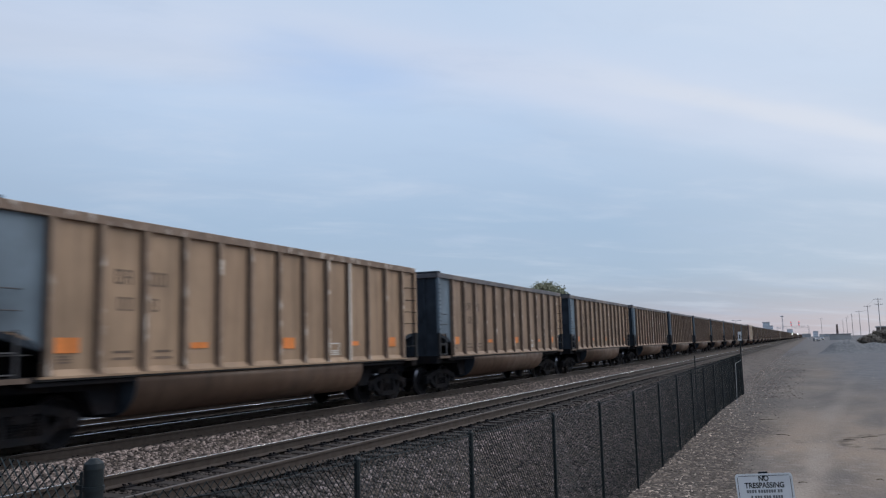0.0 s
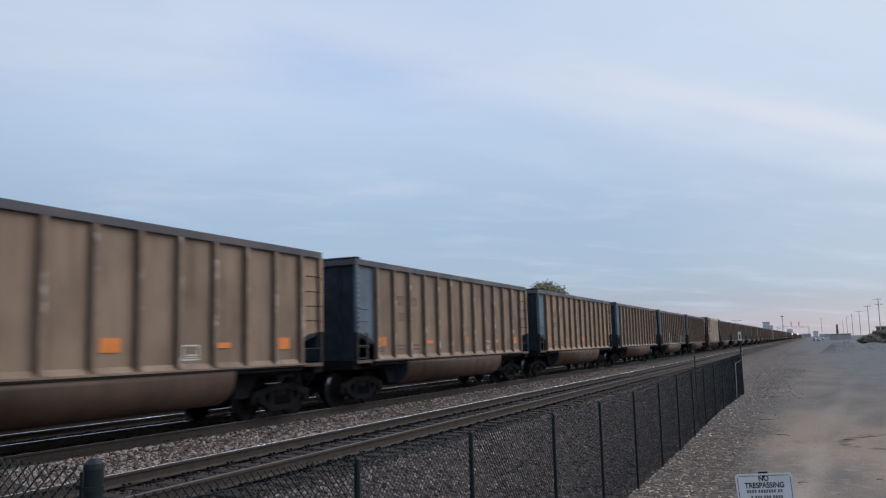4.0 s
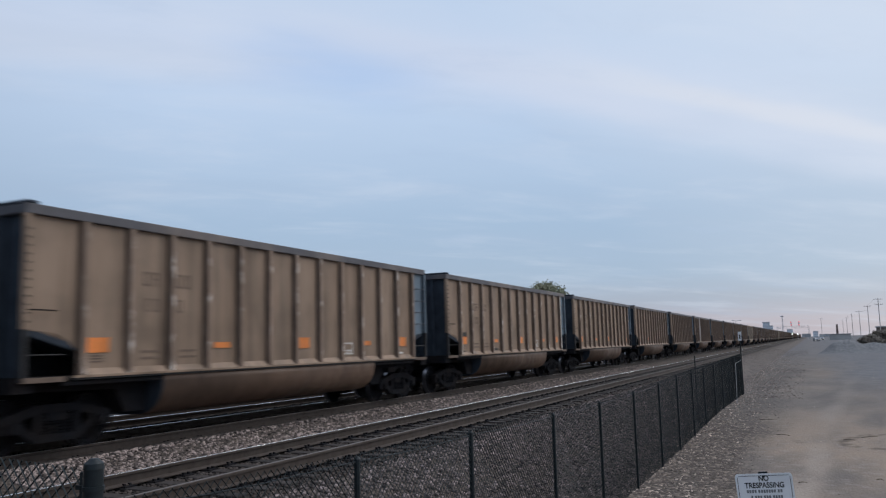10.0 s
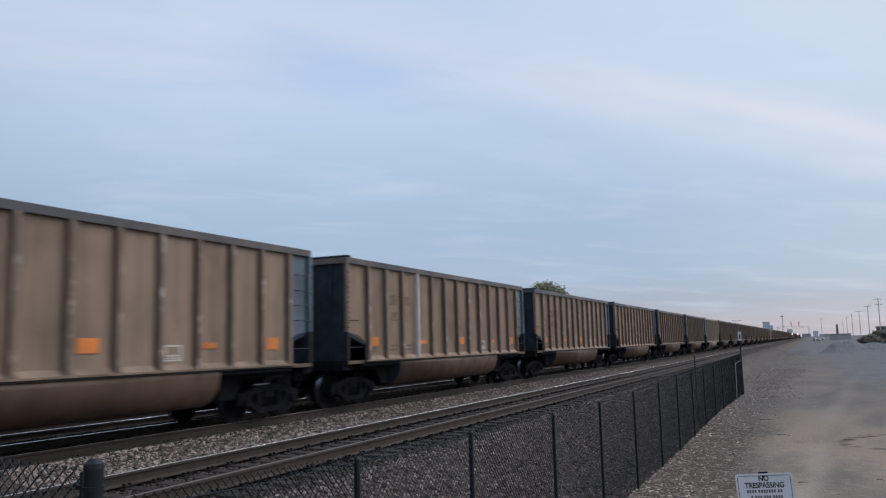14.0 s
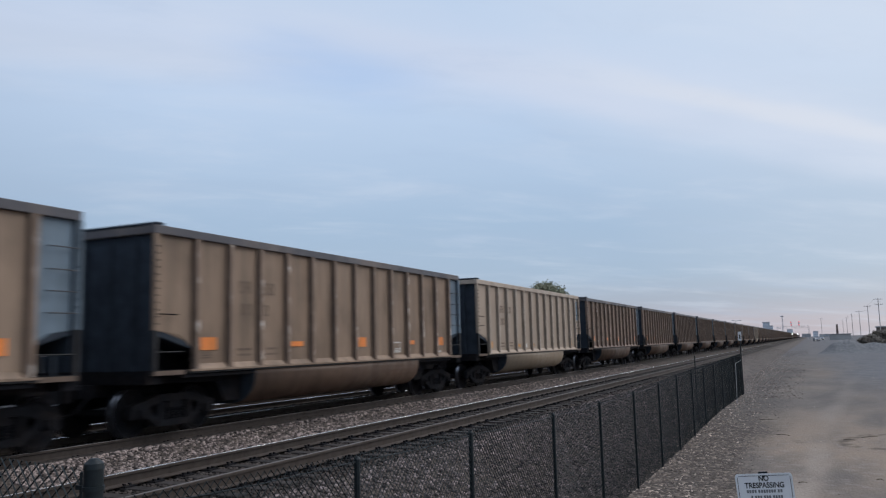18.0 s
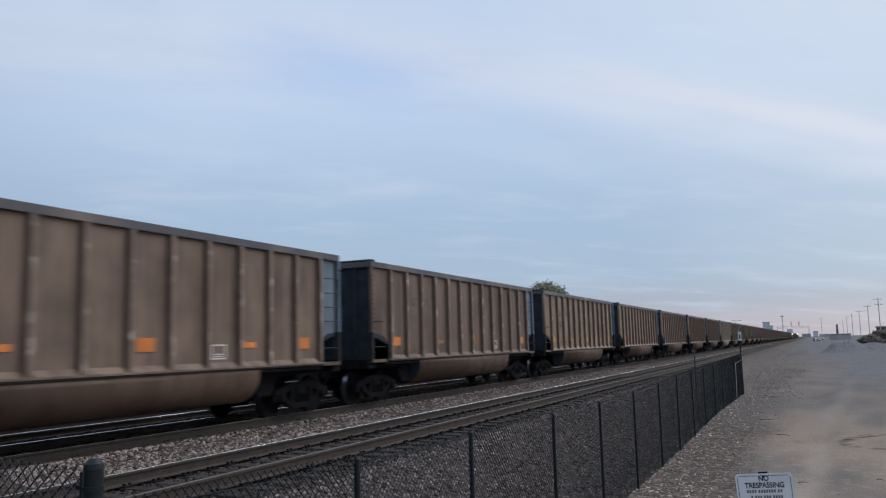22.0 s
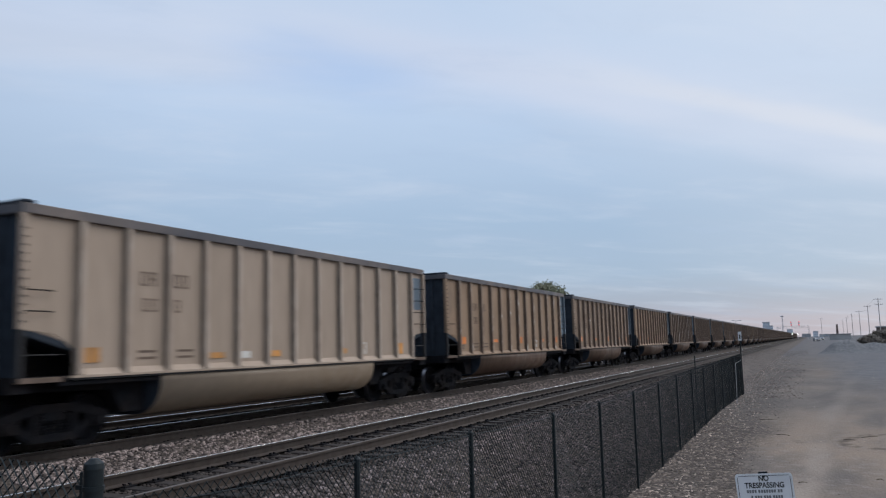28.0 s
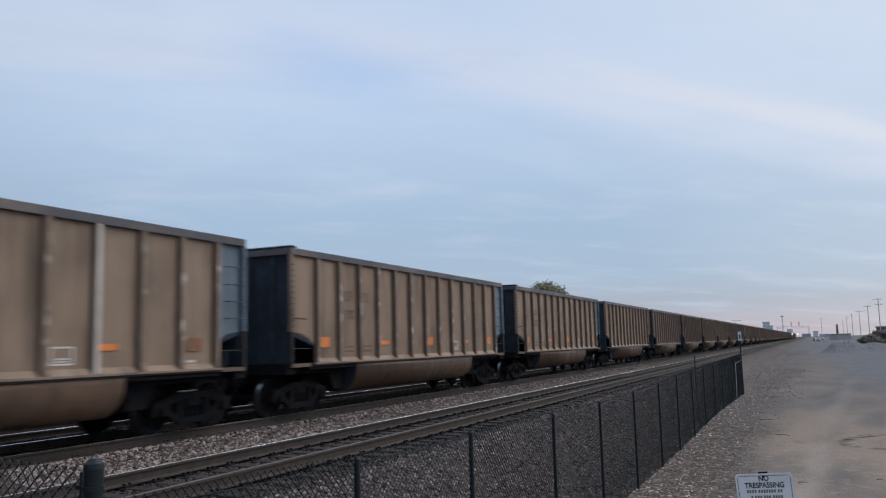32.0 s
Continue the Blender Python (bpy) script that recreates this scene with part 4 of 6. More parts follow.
def b_hose(e):
    def f(bm):
        pts = [(0.35, 7.55 * e, 0.92), (0.36, 7.75 * e, 0.72), (0.3, 7.92 * e, 0.52), (0.12, 8.03 * e, 0.47), (0.0, 8.07 * e, 0.52)]
        for a, b in zip(pts, pts[1:]):
            rod(bm, a, b, 0.025, n=6)
    return f


def b_side_frame(s):
    """Cast truck side: arched top member, sloping lower member, two columns round the springs, open windows between."""
    def f(bm):
        top = [(-1.14, 0.50), (-1.12, 0.62), (-0.80, 0.70), (-0.42, 0.80), (0.42, 0.80), (0.80, 0.70), (1.12, 0.62), (1.14, 0.50), (0.72, 0.56), (0.40, 0.66), (-0.40, 0.66), (-0.72, 0.56)]
        prism(bm, top, "x", s * 0.93, s * 1.10)
        prism(bm, [(-0.40, 0.30), (0.40, 0.30), (0.46, 0.18), (-0.46, 0.18)], "x", s * 0.92, s * 1.10)
        for e in (-1, 1):
            prism(bm, [(0.40 * e, 0.30), (0.46 * e, 0.18), (0.80 * e, 0.44), (0.74 * e, 0.55)], "x", s * 0.94, s * 1.08)
            prism(bm, [(0.33 * e, 0.24), (0.47 * e, 0.24), (0.44 * e, 0.70), (0.34 * e, 0.70)], "x", s * 0.94, s * 1.09)
            prism(bm, [(1.0 * e, 0.36), (1.13 * e, 0.36), (1.14 * e, 0.56), (1.0 * e, 0.56)], "x", s * 0.93, s * 1.09)
            prism(bm, [(0.66 * e, 0.36), (0.77 * e, 0.36), (0.77 * e, 0.60), (0.66 * e, 0.60)], "x", s * 0.93, s * 1.09)
            rod(bm, (s * 0.9, 0.89 * e, 0.457), (s * 1.15, 0.89 * e, 0.457), 0.10, n=12)
            rod(bm, (s * 1.15, 0.89 * e, 0.457), (s * 1.175, 0.89 * e, 0.457), 0.06, n=8)
        for y in (-0.24, -0.08, 0.08, 0.24):
            for k in range(6):
                rod(bm, (s * 1.01, y, 0.31 + 0.055 * k), (s * 1.01, y, 0.335 + 0.055 * k), 0.068, n=8)
            rod(bm, (s * 1.01, y, 0.30), (s * 1.01, y, 0.64), 0.045, n=6)
    return f


def b_bolster(bm):
    box(bm, -1.08, 1.08, -0.2, 0.2, 0.52, 0.72)
    box(bm, -0.4, 0.4, -0.3, 0.3, 0.66, 0.79)
    for y in (-0.42, 0.42):
        box(bm, -0.85, 0.85, y - 0.05, y + 0.05, 0.38, 0.48)


def b_wheelset(bm):
    """Axle and two wheels, turning about its own x axis."""
    rod(bm, (-0.95, 0, 0), (0.95, 0, 0), 0.075, n=12)
    n = 28
    for s in (-1, 1):
        prof = [(0.64, 0.12, 0), (0.665, 0.40, 0), (0.665, 0.485, 0), (0.69, 0.485, 0), (0.705, 0.457, 1), (0.80, 0.452, 0), (0.80, 0.39, 0), (0.765, 0.36, 0), (0.76, 0.16, 0), (0.82, 0.12, 0)]
        rings = [[bm.verts.new((s * x, r * math.cos(2 * math.pi * i / n), r * math.sin(2 * math.pi * i / n))) for i in range(n)] for x, r, _ in prof]
        for k in range(len(prof) - 1):
            for i in range(n):
                bm.faces.new((rings[k][i], rings[k][(i + 1) % n], rings[k + 1][(i + 1) % n], rings[k + 1][i])).material_index = prof[k][2]


def plate_on(parent, name, y0, y1, z0, z1, mat, label="", x=PANEL_X + 0.003):
    """A thin painted or stuck-on plate on the side of a car."""
    w, h = round(y1 - y0, 3), round(z1 - z0, 3)
    me = cached(f"{name}_{w}_{h}", [mat], lambda bm: box(bm, 0, 0.004, -w / 2, w / 2, -h / 2, h / 2))
    return part(name, me, parent=parent, label=label, at=(x, (y0 + y1) / 2, (z0 + z1) / 2))


TRUCKS, CARS = [], {}


def add_truck(car, y):
    t = part("truck", cached("bolster", [UNDER], b_bolster), parent=car, at=(0, y, 0))
    for s in (-1, 1):
        part("side_frame", cached(f"side_frame_{s}", [UNDER], b_side_frame(s)), parent=t)
    wheels = [part("wheelset", cached("wheelset", [UNDER, TREAD], b_wheelset), parent=t, at=(0, k, 0.457)) for k in (-0.89, 0.89)]
    TRUCKS.append(wheels)


def running_gear(car):
    for e in (-1, 1):
        add_truck(car, 6.17 * e)
        part("coupler", cached(f"coupler_{e}", [UNDER], b_coupler(e)), parent=car)
        part("air_hose", cached(f"hose_{e}", [UNDER], b_hose(e)), parent=car)
    part("centre_sill", cached("centre_sill", [UNDER], b_sill_beam), parent=car)


def b_character(w, h, kind, weight):
    """A block of strokes the size of one character."""
    k = weight * w
    def f(bm):
        box(bm, 0, 0.004, -w / 2, -w / 2 + k, -h / 2, h / 2)
        box(bm, 0, 0.004, w / 2 - k, w / 2, -h / 2, h / 2)
        for z in ((h / 2 - k, -h / 2) if kind else (h / 2 - k, -k / 2)):
            box(bm, 0, 0.004, -w / 2 + k, w / 2 - k, z, z + k)
    return f


def bar_text(car, y, z, h, groups, mat, x=None, weight=0.22, pitch=1.35):
    """Marks that cannot be read: stroked blocks standing for characters."""
    for j, g in enumerate(groups):
        w = round(h * 0.62, 3)
        me = cached(f"character_{w}_{h}_{g}_{weight}", [mat], b_character(w, h, g, weight))
        part("character_bar", me, parent=car, at=((PANEL_X + 0.003) if x is None else x, y + w / 2, z + h / 2))
        y += w * pitch


def coal_car(n, look_kind, blue_end, bright=(), extras=None):
    tones = {"tan": (TAN, RIB_TAN, BELLY, CHORD), "brown": (BROWN, RIB_TAN, BELLY, CHORD), "smoked": (SMOKED, RIB_TAN, BELLY, CHORD), "warm": (WARM, RIB_WARM, BELLY, CHORD), "pale": (PALE, RIB_PALE, BELLY_PALE, RIB_PALE)}[look_kind]
    side, rib, belly, chord = tones
    dy = -0.06                                         # the near end stands a little further out
    if n == 32:
        chord = CHORD
    if n == 1:
        chord = RIB_TAN                                # dusty tan all along the top
    words = {"tan": "dusty tan ribbed coal gondola car", "brown": "brown coal-stained ribbed coal gondola car", "smoked": "smoke-darkened brown ribbed coal gondola car", "warm": "light tan ribbed coal gondola car", "pale": "pale clean aluminium ribbed coal gondola car"}[look_kind]
    tail = {"near": " with blue end panel", "far": " with blue end panel", "half": " with blue end patch", "": ""}[blue_end]
    car = tagged(new("coal_car"), (words + tail + (extras or "")), "freight car", "cars of the coal train")
    CARS[n] = car
    rs = random.Random(n * 7 + 3)
    for s in (1, -1):
        w = part("side_wall", cached(f"side_{s}", [side], b_side(s)), parent=car)
        for k, y in enumerate(RIB_Y):
            mat = RIB_NEW if (s > 0 and k in bright) else rib
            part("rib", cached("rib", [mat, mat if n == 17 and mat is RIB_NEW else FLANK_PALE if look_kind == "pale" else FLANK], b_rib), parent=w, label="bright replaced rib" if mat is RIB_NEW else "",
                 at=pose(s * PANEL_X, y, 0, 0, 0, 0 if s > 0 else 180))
        part("side_sill", cached(f"side_sill_{s}", [side, SOOT], b_sill(s)), parent=car)
        for e in (-1, 1):
            at = (0, dy if e < 0 else 0, 0)
            is_blue = (blue_end == "near" and e < 0) or (blue_end == "far" and e > 0)
            part("end_panel", cached(f"end_panel_{s}_{e}", [BLUE if is_blue else PANEL_TAN if n < 11 and e > 0 else side], b_end_panel(s, e)), parent=car, label="faded blue panel" if is_blue else "", at=at)
            part("corner_post", cached(f"corner_{s}_{e}", [BLUE if is_blue else PANEL_TAN if n < 11 and e > 0 else side, SOOT], b_corner(s, e)), parent=car, at=at)
            zs = (2.3, 2.66, 3.02, 3.4) if e > 0 else (2.32, 2.66) if n < 11 or look_kind == "pale" else (2.34,)
            for z in zs:
                part("grab_iron", cached(f"grab_{s}_{e}", [GALV_DARK if is_blue else UNDER], b_grab(s, e)), parent=car, at=(0, at[1], z))
            part("ladder", cached(f"ladder_{s}_{e}", [SOOT], b_ladder(s, e)), parent=car, at=at)
            part("step", cached(f"step_{s}_{e}", [FLANK], b_step(s, e)), parent=car, label="grimy step under the end opening", at=at)
            if is_blue and e < 0:
                part("stirrup", cached(f"stirrup_{s}_{e}", [GALV_DARK], b_stirrup(s, e)), parent=car, at=at)
    part("top_chord", cached(f"top_chord_{dy}", [chord], b_chord(dy), 0.012), parent=car)
    for e in (-1, 1):
        at = (0, dy if e < 0 else 0, 0)
        part("end_wall", cached(f"end_wall_{e}", [BLACK], b_end_wall(e)), parent=car, label="sooty black end wall", at=at)
        if e < 0:
            part("end_cap", cached(f"end_cap_{e}", [BLACK], b_end_cap(e), 0.02), parent=car, at=at)
        part("slope_sheet", cached(f"slope_{e}", [BLACK], b_slope(e)), parent=car, at=at)
        for x in (-1.0, -0.35, 0.35, 1.0):
            part("end_post", cached(f"end_post_{e}", [BLACK], b_end_post(e)), parent=car, at=(x, at[1], 0))
        part("end_frame", cached(f"end_frame_{e}", [UNDER], b_end_frame(e)), parent=car, at=at)
        part("tub_end", cached(f"tub_end_{e}", [BLACK], b_tub_end(e)), parent=car)
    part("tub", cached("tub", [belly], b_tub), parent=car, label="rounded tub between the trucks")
    running_gear(car)
    # reflective sheets along the bottom of the side
    sheet = FADED_SHEET if look_kind == "pale" else YELLOW if n in (27, 31) else ORANGE
    if look_kind == "pale":
        rows = ((-6.10, -5.64, 1.47, 1.73), (-2.86, -2.38, 1.47, 1.59), (-0.88, -0.42, 1.46, 1.6), (2.14, 2.58, 1.47, 1.6), (5.32, 5.74, 1.4, 1.72))
        plate_on(car, "data_plate", -1.8, -1.48, 1.45, 1.6, WHITE, "white plate")
        by = 3.14
    else:
        rows = ((-5.96, -5.48, 1.64, 1.90), (-2.78, -2.28, 1.68, 1.80), (0.28, 0.74, 1.63, 1.89), (3.34, 3.76, 1.67, 1.79), (5.48, 5.90, 1.62, 1.89))
        by = 2.34
    for y0, y1, z0, z1 in rows:
        d = rs.uniform(-0.04, 0.04)
        dull = sheet is ORANGE and rs.random() < (0.6 if n in (26, 36) else 0.05)
        words = "dust-dulled orange sheet" if dull else "yellow reflective sheet" if sheet is YELLOW else "faded orange sheet" if sheet is FADED_SHEET else "orange reflective sheet"
        plate_on(car, "reflector", y0 + d, y1 + d, z0, z1, DIRTY_SHEET if dull else sheet, words, x=PANEL_X + 0.014)
    # stencil patch under the first sheet
    for k in range(3):
        plate_on(car, "text_bar", -5.90, -5.62, 1.57 - 0.05 * k, 1.60 - 0.05 * k, INK)
    # small white-framed data box
    for y0, y1, z0, z1 in ((0, 0.46, 0.28, 0.31), (0, 0.46, 0, 0.03), (0, 0.035, 0.03, 0.28), (0.425, 0.46, 0.03, 0.28), (0.1, 0.36, 0.09, 0.12), (0.1, 0.36, 0.05, 0.07)):
        plate_on(car, "data_box", by + y0, by + y1, 1.44 + z0, 1.44 + z1, WHITE)
    # faded marks, unreadable
    bar_text(car, -4.72, 2.86, 0.27, (1, 0), INK)
    bar_text(car, -3.86, 2.86, 0.27, (1, 1), INK)
    bar_text(car, -4.66, 2.38, 0.25, (1, 1), INK)
    bar_text(car, -3.84, 2.38, 0.25, (1,), INK)
    for z in (1.62, 1.5):
        for y in (-4.75, -3.75):
            plate_on(car, "text_bar", y, y + 0.45, z, z + 0.045, INK)
    if n % 3 == 0:
        plate_on(car, "data_plate", 5.5, 5.72, 1.4, 1.45, WHITE)
    return car


def b_far_side(bm):
    for s in (-1, 1):
        b_side(s)(bm)
        b_sill(s)(bm)
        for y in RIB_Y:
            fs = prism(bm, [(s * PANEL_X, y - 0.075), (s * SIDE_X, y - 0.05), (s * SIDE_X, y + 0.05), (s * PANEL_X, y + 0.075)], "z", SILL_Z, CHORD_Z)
            # flanks take the shade-dark colour on far cars too
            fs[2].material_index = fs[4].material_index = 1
        for e in (-1, 1):
            b_end_panel(s, e)(bm)
            b_corner(s, e)(bm)


def b_far_gear(bm):
    b_sill_beam(bm)
    for e in (-1, 1):
        b_end_frame(e)(bm)
        b_coupler(e)(bm)


def far_car(n, look_kind):
    side, belly = {"tan": (TAN, BELLY), "brown": (BROWN, BELLY), "pale": (PALE, BELLY_PALE)}[look_kind]
    words = {"tan": "dusty tan ribbed coal gondola car", "brown": "brown coal-stained ribbed coal gondola car", "pale": "pale clean aluminium ribbed coal gondola car"}[look_kind]
    car = tagged(new("coal_car"), words + "", "freight car", "cars of the coal train")
    CARS[n] = car
    part("side_walls", cached("far_sides", [side, FLANK_PALE if look_kind == "pale" else FLANK], b_far_side), parent=car)
    part("top_chord", cached("top_chord_far", [CHORD], b_chord(0.0), 0.012), parent=car)
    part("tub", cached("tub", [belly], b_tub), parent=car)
    part("underframe", cached("far_gear", [BLACK], b_far_gear), parent=car)
    for e in (-1, 1):
        part("end_wall", cached(f"end_wall_{e}", [BLACK], b_end_wall(e)), parent=car)
        part("slope_sheet", cached(f"slope_{e}", [BLACK], b_slope(e)), parent=car)
        add_truck(car, 6.17 * e)


# ---- the covered two-tone hopper ----
def hopper_car(n):
    car = tagged(new("hopper_car"), "two-tone maroon and beige rapid-discharge hopper car", "freight car", "cars of the coal train")
    CARS[n] = car
    top = 4.2
    for s in (1, -1):
        for name, y0, y1, mat, label in (("maroon_side", -5.86, -2.93, MAROON, "faded maroon side"), ("beige_side", -2.93, 6.55, PRIMER, "weathered beige side")):
            bm = bmesh.new()
            box(bm, *sorted((s * 1.53, s * 1.57)), y0, y1, 1.22, 3.99)
            w = part(name, bm, mat, car, label)
            for y in ([-4.3] if mat is MAROON else [-1.8, 0.42, 2.7, 5.05]):
                bm = bmesh.new()
                prism(bm, [(s * 1.57, y - 0.05), (s * 1.60, y - 0.03), (s * 1.60, y + 0.03), (s * 1.57, y + 0.05)], "z", 1.3, 3.82)
                part("seam", bm, mat, w)
        for y0, y1, mat in ((-5.86, -2.93, MAROON), (-2.93, 6.95, CREAM)):
            bm = bmesh.new()
            prism(bm, [(s * 1.48, 3.85), (s * 1.59, 3.85), (s * 1.615, 3.88), (s * 1.60, 4.12), (s * 1.55, top), (s * 1.48, top)], "y", y0, y1)
            part("top_band", bm, mat, car, "cream top band" if mat is CREAM else "")
        # sooty rim that runs out from the corner post and bends down into it
        for e in (-1, 1):
            y0 = 5.9 if e < 0 else 6.6
            bm = bmesh.new()
            rim = [(y0, 3.55), (y0 + 0.08, 3.82), (y0 + 0.3, 4.0), (y0 + 0.55, 4.08), (7.16, 4.1), (7.16, top + 0.01), (y0 - 0.02, top + 0.01), (y0 - 0.02, 3.55)]
            prism(bm, [(e * a, b) for a, b in rim], "x", s * 1.55, s * 1.612)
            part("end_rim", bm, SOOT, car, "sooty rim over the open end")
        bm = bmesh.new()
        box(bm, *sorted((s * 1.5, s * 1.64)), -6.9, 6.9, 1.08, 1.22)
        part("side_sill", bm, SOOT, car, "sooty dark sill")
        # recessed near end with its slanting sheet and ladder posts
        for e in (-1, 1):
            mat = MAROON if e < 0 else PRIMER
            bm = bmesh.new()
            if e < 0:
                prism(bm, [(-5.88, 4.1), (-5.88, 2.35), (-6.05, 2.75), (-6.3, 3.0), (-6.85, 3.3), (-7.08, 3.5), (-7.08, 4.1)], "x", s * 1.46, s * 1.49)
            else:
                prism(bm, [(6.55, 3.99), (6.55, 2.6), (6.8, 3.2), (7.1, 3.99)], "x", s * 1.53, s * 1.56)
            part("end_gusset", bm, mat, car)
            bm = bmesh.new()
            for y in (6.62, 7.12):
                box(bm, *sorted((s * 1.5, s * 1.55)), *sorted((e * y - 0.03, e * y + 0.03)), 1.1, 4.05 if y > 7 else 2.95)
            for z in (1.5, 1.92, 2.35):
                rod(bm, (s * 1.53, e * 6.6, z), (s * 1.53, e * 7.12, z), 0.014, n=6)
            part("ladder", bm, GALV_DARK if e < 0 else SOOT, car, "grimy end post with grab irons")
            bm = bmesh.new()
            prism(bm, [(s * 1.52, e * 6.62 - 0.06), (s * 1.63, e * 6.62 - 0.05), (s * 1.63, e * 6.62 + 0.05), (s * 1.52, e * 6.62 + 0.06)], "z", 1.1, 3.9)
            part("corner_post", bm, SOOT, car, "dark upright at the edge of the side", at=(0, 0.68 if e < 0 else 0, 0))
    for e in (-1, 1):
        bm = bmesh.new()
        box(bm, -1.5, 1.5, *sorted((e * 7.08, e * 7.14)), 3.0, 4.08)
        part("end_wall", bm, BLACK, car, "sooty black end wall")
        bm = bmesh.new()
        prism(bm, [(-1.5, 4.08), (1.5, 4.08), (1.42, 4.2), (-1.42, 4.2)], "y", *sorted((e * 7.0, e * 7.12)))
        part("end_chord", bm, SOOT, car)
        bm = bmesh.new()
        prism(bm, [(7.1 * e, 3.0), (7.06 * e, 3.05), (5.2 * e, 1.3), (5.2 * e, 1.2)], "x", -1.5, 1.5)
        part("slope_sheet", bm, BLACK, car)
        bm = bmesh.new()
        box(bm, -1.5, 1.5, *sorted((e * 6.9, e * 7.3)), 1.0, 1.25)
        part("end_sill", bm, UNDER, car)
        for x in (-0.5, 0.5):
            bm = bmesh.new()
            box(bm, x - 0.06, x + 0.06, *sorted((e * 7.0, e * 7.12)), 1.25, 3.0)
            part("end_post", bm, BLACK, car)
    bm = bmesh.new()
    box(bm, 0.35, 0.85, -7.155, -7.14, 3.52, 3.96)
    part("plate", bm, GALV, car, "pale grey plate", at=(0.63, 0, 0))
    for k in range(3):
        bm = bmesh.new()
        box(bm, -0.9, -0.2, -7.155, -7.14, 3.45 + 0.14 * k, 3.53 + 0.14 * k)
        part("text_bar", bm, INK, car)
    # five discharge chutes, pointed below
    for k in range(5):
        y = -4.1 + 2.31 * k
        bm = bmesh.new()
        prism(bm, [(y - 0.62, 1.08), (y + 0.62, 1.08), (y + 0.08, 0.46), (y - 0.08, 0.46)], "x", -1.45, 1.45)
        c = part("discharge_chute", bm, CHUTE, car, "rusty brown chute")
        bm = bmesh.new()
        box(bm, 1.452, 1.48, y - 0.2, y + 0.2, 0.88, 1.0)
        part("latch", bm, CREAM, c)
        bm = bmesh.new()
        for q in (-1, 1):
            prism(bm, [(y + q * 0.62, 1.08), (y + q * 0.67, 1.08), (y + q * 0.13, 0.44), (y + q * 0.08, 0.46)], "x", 1.42, 1.49)
        part("chute_rim", bm, CHUTE, c)
    bm = bmesh.new()
    box(bm, -1.3, 1.3, -5.1, 5.6, 0.98, 1.07)
    box(bm, -0.5, 0.5, -5.0, 5.4, 0.5, 0.97)
    part("inner_floor", bm, BLACK, car)
    running_gear(car)
    x = 1.571
    # faded white marks, as stroked blocks
    for y, z, groups in ((-5.28, 2.52, (1, 0)), (-4.22, 2.52, (0, 1)), (-5.30, 2.12, (1, 0, 0)), (-4.24, 2.12, (1, 1, 0))):
        bar_text(car, y, z, 0.27, groups, WHITE, x, 0.34, 1.72)
    for z in (1.73, 1.60):
        for y in (-4.2, -3.6):
            plate_on(car, "text_bar", y, y + 0.42, z, z + 0.06, WHITE, x=x)
    # scraped bare patches over the marks
    rs = random.Random(8)
    for y0, z0, w, h in ((-5.3, 3.1, 0.10, 0.5), (-5.12, 2.95, 0.08, 0.4), (-3.62, 2.2, 0.24, 0.6), (-3.52, 1.95, 0.14, 0.5), (4.35, 2.6, 0.5, 0.8), (4.5, 2.15, 0.26, 0.7), (4.2, 2.3, 0.22, 0.5), (-4.05, 2.95, 0.14, 0.6)):
        bm = bmesh.new()
        pts = []
        for k in range(12):
            a = 2 * math.pi * k / 12
            r = rs.uniform(0.55, 1.05)
            pts.append((y0 + 0.5 * w * r * math.cos(a), z0 + 0.5 * h * r * math.sin(a)))
        prism(bm, pts, "x", x + 0.004, x + 0.009)
        part("scraped_patch", bm, SCRAPE if y0 > 0 else WHITE, car)
    for y0, y1, z0, z1, mat in ((-6.0, -4.9, 1.26, 1.38, RUST_SHEET), (-2.9, -0.1, 1.24, 1.36, RUST_SHEET), (-0.75, -0.2, 1.34, 1.42, YELLOW), (1.9, 2.3, 1.45, 1.8, WHITE), (5.9, 6.3, 1.5, 1.6, WHITE), (-5.9, -5.6, 1.55, 1.85, WHITE)):
        plate_on(car, "stuck_sheet", y0, y1, z0, z1, mat, x=x)
    plate_on(car, "plate_hole", 2.0, 2.2, 1.52, 1.73, PRIMER, x=x + 0.004)


# ---- spray paint on two of the cars ----
def blob(car, name, pts, mat, x):
    bm = bmesh.new()
    prism(bm, pts, "x", x, x + 0.003)
    part(name, bm, mat, car)


